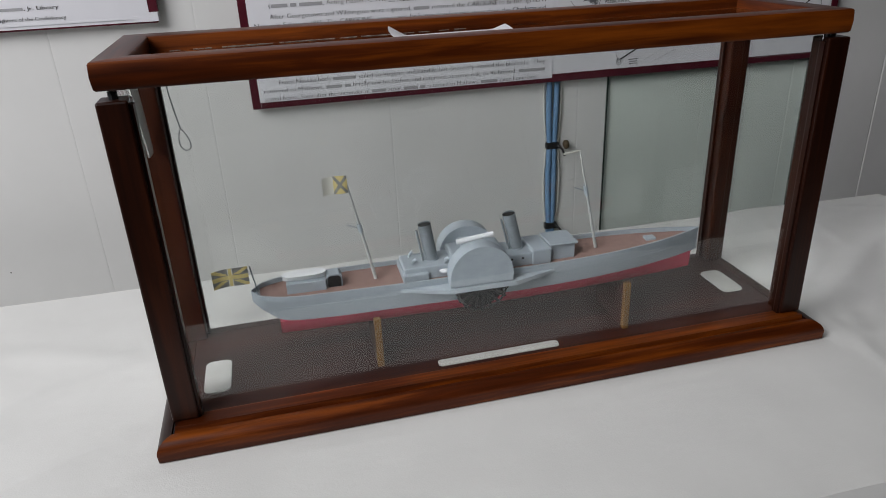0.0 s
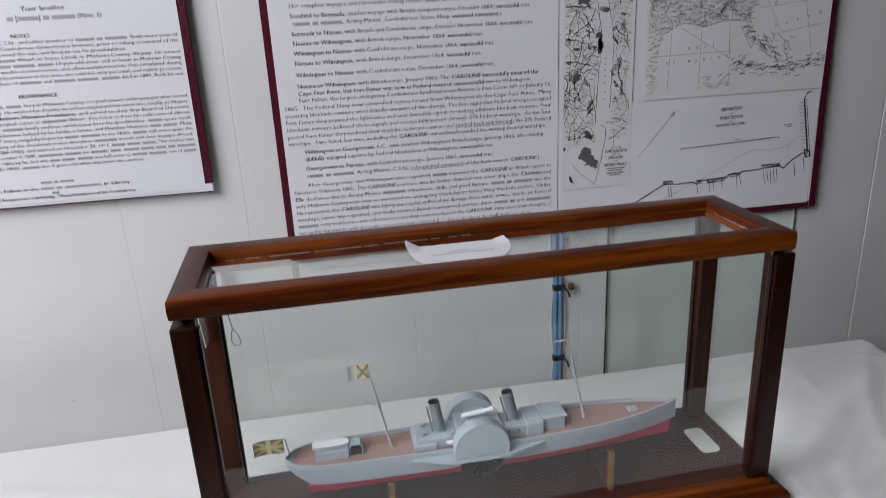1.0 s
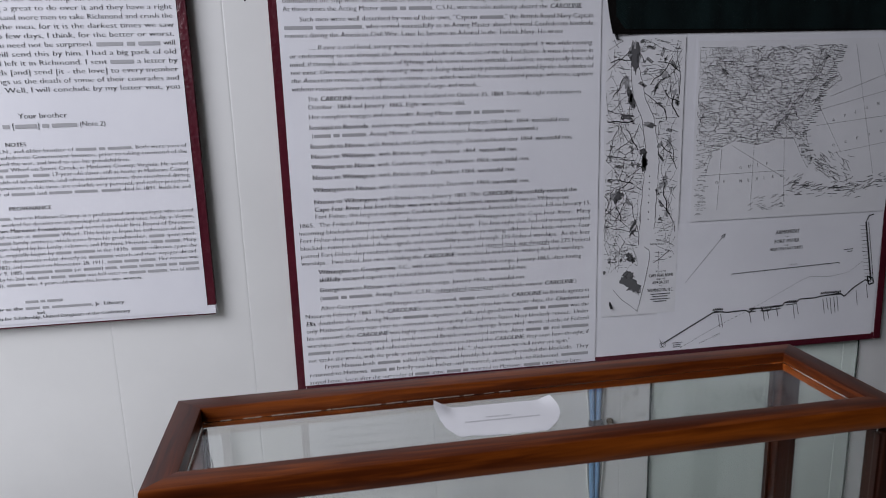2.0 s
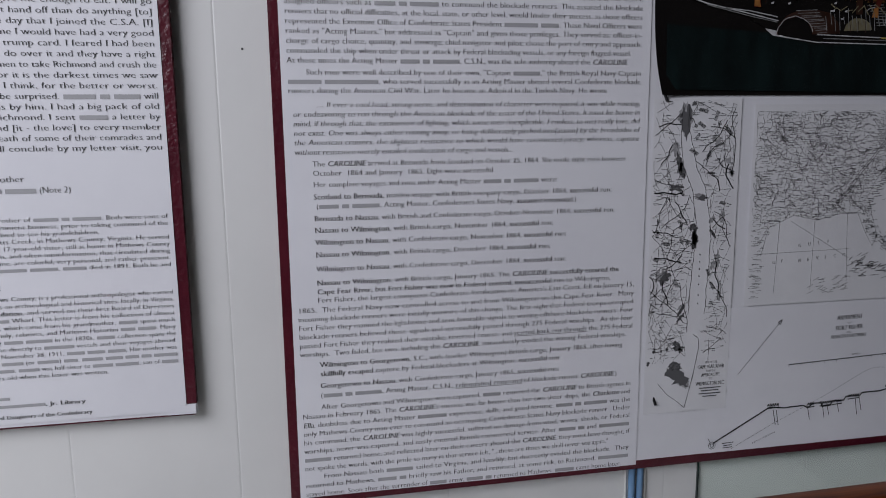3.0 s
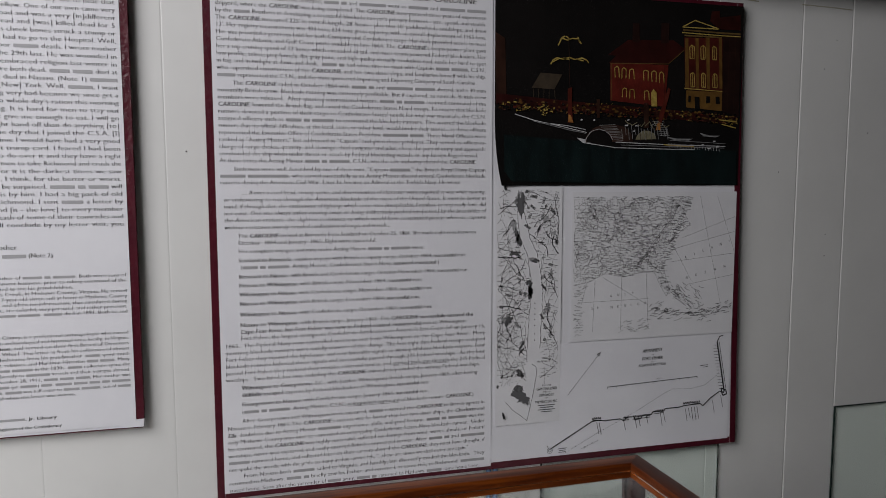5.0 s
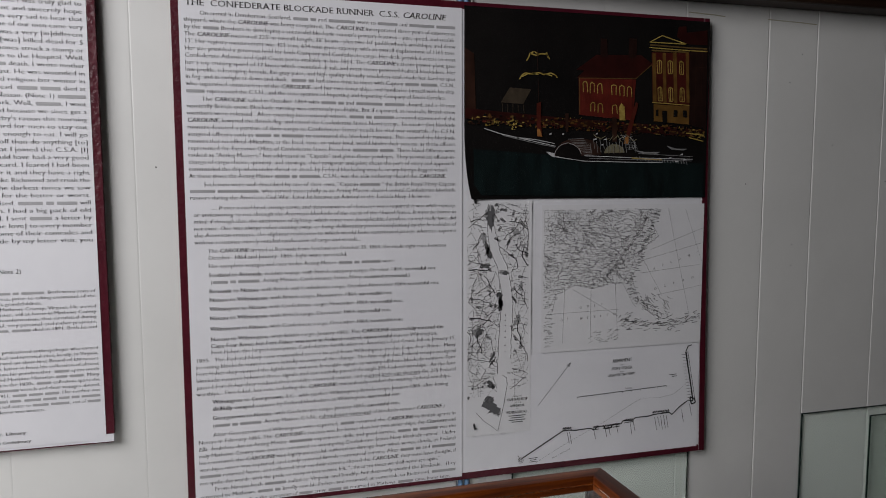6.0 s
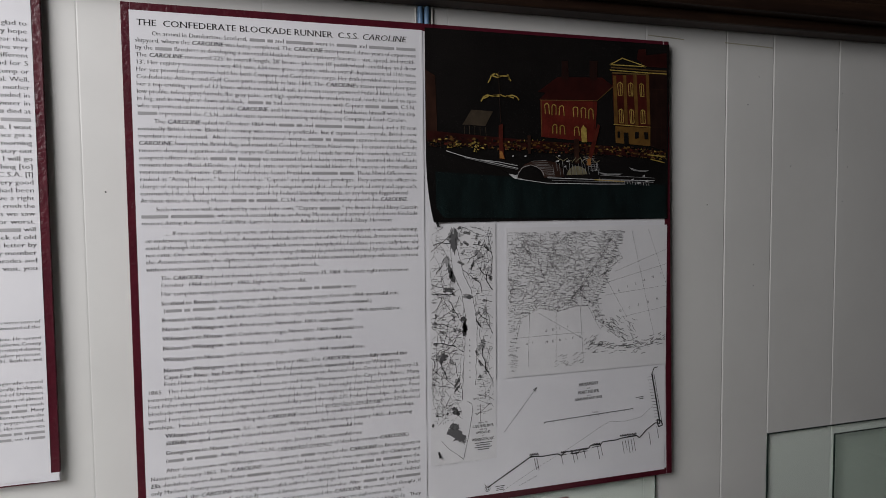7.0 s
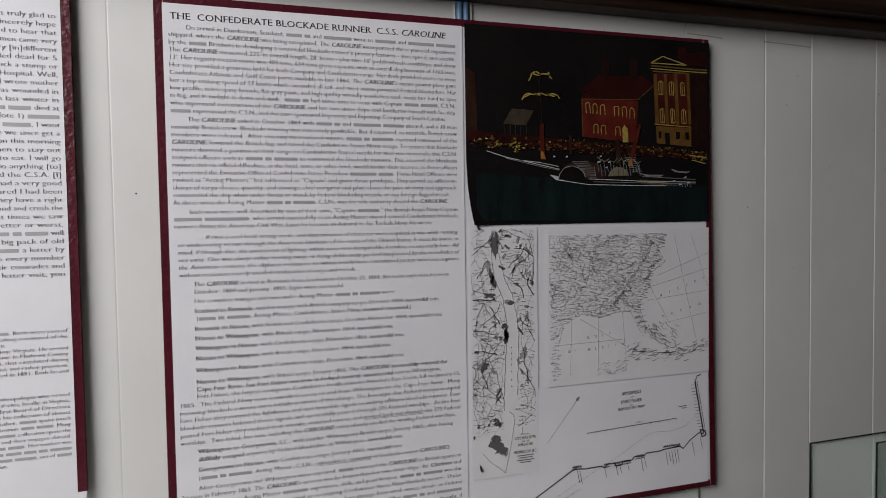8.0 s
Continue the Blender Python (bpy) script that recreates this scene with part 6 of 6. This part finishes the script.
    shape("deck_light", pale, *[[(x, z), (x + a, z + 0.8), (x + a, z - 0.9), (x, z - 1.2)] for x, z, a in ((153, 72, 2.4), (150, 66, 4), (160, 60, 3), (163, 66, 4), (97, 71, 2.4), (112, 71, 2.2), (247, 46, 3), (255, 42, 4), (266, 44, 4), (262, 50, 3))])
    strokes("deck_line", pale, [[(205 + 3.6 * k, 47 - 0.25 * k + rng.uniform(-1, 1)), (206 + 3.6 * k, 42 - 0.2 * k)] for k in range(19)], 0.0004)
    strokes("deck_line", grey_line, [[(146 + 4 * k, 64 + rng.uniform(-4, 4)), (148 + 4 * k, 53 + rng.uniform(-3, 3))] for k in range(15)], 0.0006)
    strokes("deck_line", cream, [[(150 + 5 * k, 68 + rng.uniform(-5, 4)), (155 + 5 * k, 67 + rng.uniform(-5, 4))] for k in range(11)], 0.0008)


def poster():
    t = thing("poster_board", (0.2835, 0.0, 0.8645), "white board with printed text, maps and picture, maroon taped edges", "poster")
    flat_box("board", (-0.0125, 0.5738, 0.001, 0.006, 0.862, 1.3805), board_white, t)
    tape_frame(t, -0.0125, 0.5738, 0.862, 1.3805, 0.0072, ("left", "right", "top", "bottom"))
    for ob in t.children:  # the board was cut askew: wider at its foot
        for v in ob.data.vertices:
            if v.co.z < 0.9:
                v.co.z += 0.0033 * (v.co.x + 0.0125) / 0.59
            if v.co.x > 0.4:
                v.co.x += 0.0205 * (1.3805 - v.co.z)
    pages = [(1.1742, 1.3738, 0.0002, 1.0), (0.9788, 1.1752, 0.0003, 4.0), (0.8674, 0.9798, 0.0004, 6.0)]
    for z0, z1, y, seed in pages:
        s = sheet("text_page", -0.0058, 0.2738, z0, z1, y, paper, t, "white page of printed text", 0.0003, seed)
        for z, x0, x1, words in POSTER_TEXT:
            if z0 < z < z1 and not (z0 < 1.1742 and z > 1.1742) and not (z1 < 0.98 and z > 0.9788):
                size = 0.0083 if z > 1.36 else SIZE
                print_line(s, ink, words, x0, x1 or RIGHT, z, size, y - 0.0004)
    gulf_map(t)
    strip_map(t)
    fort_map(t)
    photograph(t)


poster()

# ---- the letter board ----
LETTER_RIGHT = -0.0885
LETTER = ["#11# Farm", "VA", "#4# 1864", "", "by #4# #4# and I was truly glad to", "are all well at present and sincerely hope", "same. #6#, I am very sad to hear that",
          "poor young fellow. One of our men came very", "on a very bad road and was a very [in]different", "hit the horse's head and [was] killed dead for 5", "an hour; his cheek bones struck a stump or",
          "cheek bone. He had to go to the Hospital. Well,", "have heard of poor #6# death. I wrote mother", "it and died the 29th last. He was wounded in", "going to die. He embraced religion last winter in",
          "#8# are both dead. #5# #5# died at", "#5# died in Nassau. (Note 1) #7#", "#5# is in N. [New] York. Well, #6#, I want", "We are faring very bad because we since get a",
          "have eaten a whole day's ration this morning", "ate anything. It is hard for men to stay out", "they don't give me enough to eat. I will go", "cut my right hand off than do anything [to]",
          "as much the day that I joined the C.S.A. [I]", "by [this] time I would have had a very good", "[has] played her last trump card. I feared I had been", "are making a great to do over it and they have a right",
          "hundred thousand more men to take Richmond and crush the", "doing, if he can get the men, for it is the darkest times we saw", "be a great change in a few days, I think, for the better or worst.",
          "anytime soon, you need not be surprised. #6# #2# #5# will", "and if he goes [I] will send this by him. I had a big pack of old", "but he went off and left it in Richmond. I sent #5# a letter by",
          "to all Enquiring Friends [and] send [it - the love] to every member", "very day brings us the death of some of their comrades and", "a longer - I hope not. Well, I will conclude by my letter visit, you"]
NOTES = ["on #5# #2# #7#, C.S.N., and older brother of #6# #2# #7#. Both were sons of", "was in the Bahamas on Confederate Government business, prior to taking command of the",
         "was very much alive, survived the war, and lived to see his grandchildren.", "#5# #7# of #8# Wharf on Stutts Creek, in Mathews County, Virginia. He served",
         '"#6#" was #4# #6# #7#, #5# 17-year-old sister, still at home in Mathews County', "His letter reveals the wealth of information, and often misinformation, that circulated during",
         "fine writing hand. His observations at this time, are colorful, very personal, and rather prescient.", "#5# #7#, daughter of #7# and #7# #7#. #6# died in 1891. Both he and", "Mercenary."]
SOURCES = ["from #5# #7#. #5#, born in Mathews County, is a professional anthropologist who earned", "Newport University. He worked for decades on archaeological and historical sites, locally, in Virginia,",
           "member of the *Mathews Maritime Foundation*, and served on their first Board of Directors", "#5# #7# original estate at #8# Wharf. This letter is from his collection of almost",
           "books, and other #7# family artifacts, which came from his grandmother. #5# spent much", "preserving this collection, helped by his family, relatives, and Maritime Historian #4# #5#. Many",
           "#8# Wharf Store, originally begun by #5# #7# in the 1830s. #5# collection spans the", "19th century. Many of the documents relate directly to #8# vessels and their voyages abroad.",
           "#5# #5# (1886-1982), and married on November 28, 1911, #5# #5# #5#. Her mother was", "married, on December 9, 1885, #9# #6# (or #6#) #4#. #6# #5# #4# #3# #7#",
           "#7# (1797-1866) by his 2nd wife #4# #5#. #6# was half-sister to #6# #7#, son of #5#", "#7# (1805-1850). #6# was 4 years old when this letter was written."]


def letter_board():
    t = thing("letter_board", (-0.25, 0.0, 0.944), "white board with a printed letter and notes, edged in maroon tape", "poster")
    x0, x1, z0, z1 = -0.440, -0.0783, 0.9436, 1.3965
    flat_box("board", (x0, x1, 0.001, 0.006, z0, z1), board_white, t)
    tape_frame(t, x0, x1, z0 - 0.0005, z1, 0.0075, ("left", "top"))
    flat_box("edge_tape", (x1 - 0.0078, x1 + 0.0004, 0.0007, 0.0061, z0 + 0.0075, z1 + 0.0004), maroon, t, 0.0003, "glossy maroon tape")
    flat_box("edge_tape", (x0 + 0.008, x1 - 0.001, 0.0012, 0.0066, z0 - 0.0014, z0 + 0.001), maroon, t, 0.0003, "glossy maroon tape")
    s = sheet("text_page", -0.432, -0.0852, 0.9462, 1.388, 0.0003, paper, t, "white page with a printed letter", 0.0003, 7.0)
    sheet("paper_corner", -0.0990, -0.0786, 0.9436, 0.9508, 0.0003, paper, t, "torn white paper corner", 0.0002, 9.0)
    y = -0.0002
    for k, words in enumerate(LETTER):
        if words:
            z = 1.1400 + 0.00695 * (len(LETTER) - 1 - k)
            n = sum(b if isinstance(b, int) else len(b) for b, *_ in runs(words))
            r = LETTER_RIGHT - (0.022 if k < 3 else 0.0)
            print_line(s, ink, words, r - 0.00298 * n, r, z, 0.0059, y)
    print_line(s, ink, "Your brother", -0.2160, -0.1790, 1.1197, 0.0062, y)
    print_line(s, ink, "#2# [#6#] #2# #7# (Note 2)", -0.2290, -0.1500, 1.1120, 0.0062, y)
    print_line(s, ink, "*NOTES*", -0.2290, -0.2130, 1.0972, 0.0046, y)
    print_line(s, ink, "*PROVENANCE*", -0.2340, -0.2010, 1.0450, 0.0046, y)
    for block, top, step in ((NOTES, 1.0918, 0.00495), (SOURCES, 1.0370, 0.00513)):
        for k, words in enumerate(block):
            n = sum(b if isinstance(b, int) else len(b) for b, *_ in runs(words))
            ends = len(block) - k <= 1 or (block is NOTES and k in (2, 8)) or (block is SOURCES and k == 11)
            left = -0.292
            print_line(s, ink, words, left, left + 0.00213 * n if ends else LETTER_RIGHT, top - step * k, 0.0045, y)
    for words, z, a, b in (("*#5# #2# #6#*", 0.9655, -0.2330, -0.2030), ("*Research Fellow at the #4# #2# #11#, Jr. Library*", 0.9598, -0.2900, -0.1540), ("*and*", 0.9552, -0.2250, -0.2190),
                           ("*#5# Medal Recipient for Scholarship, United Daughters of the Confederacy*", 0.9515, -0.2950, -0.1500)):
        print_line(s, ink, words, a, b, z, 0.0042, y)


letter_board()
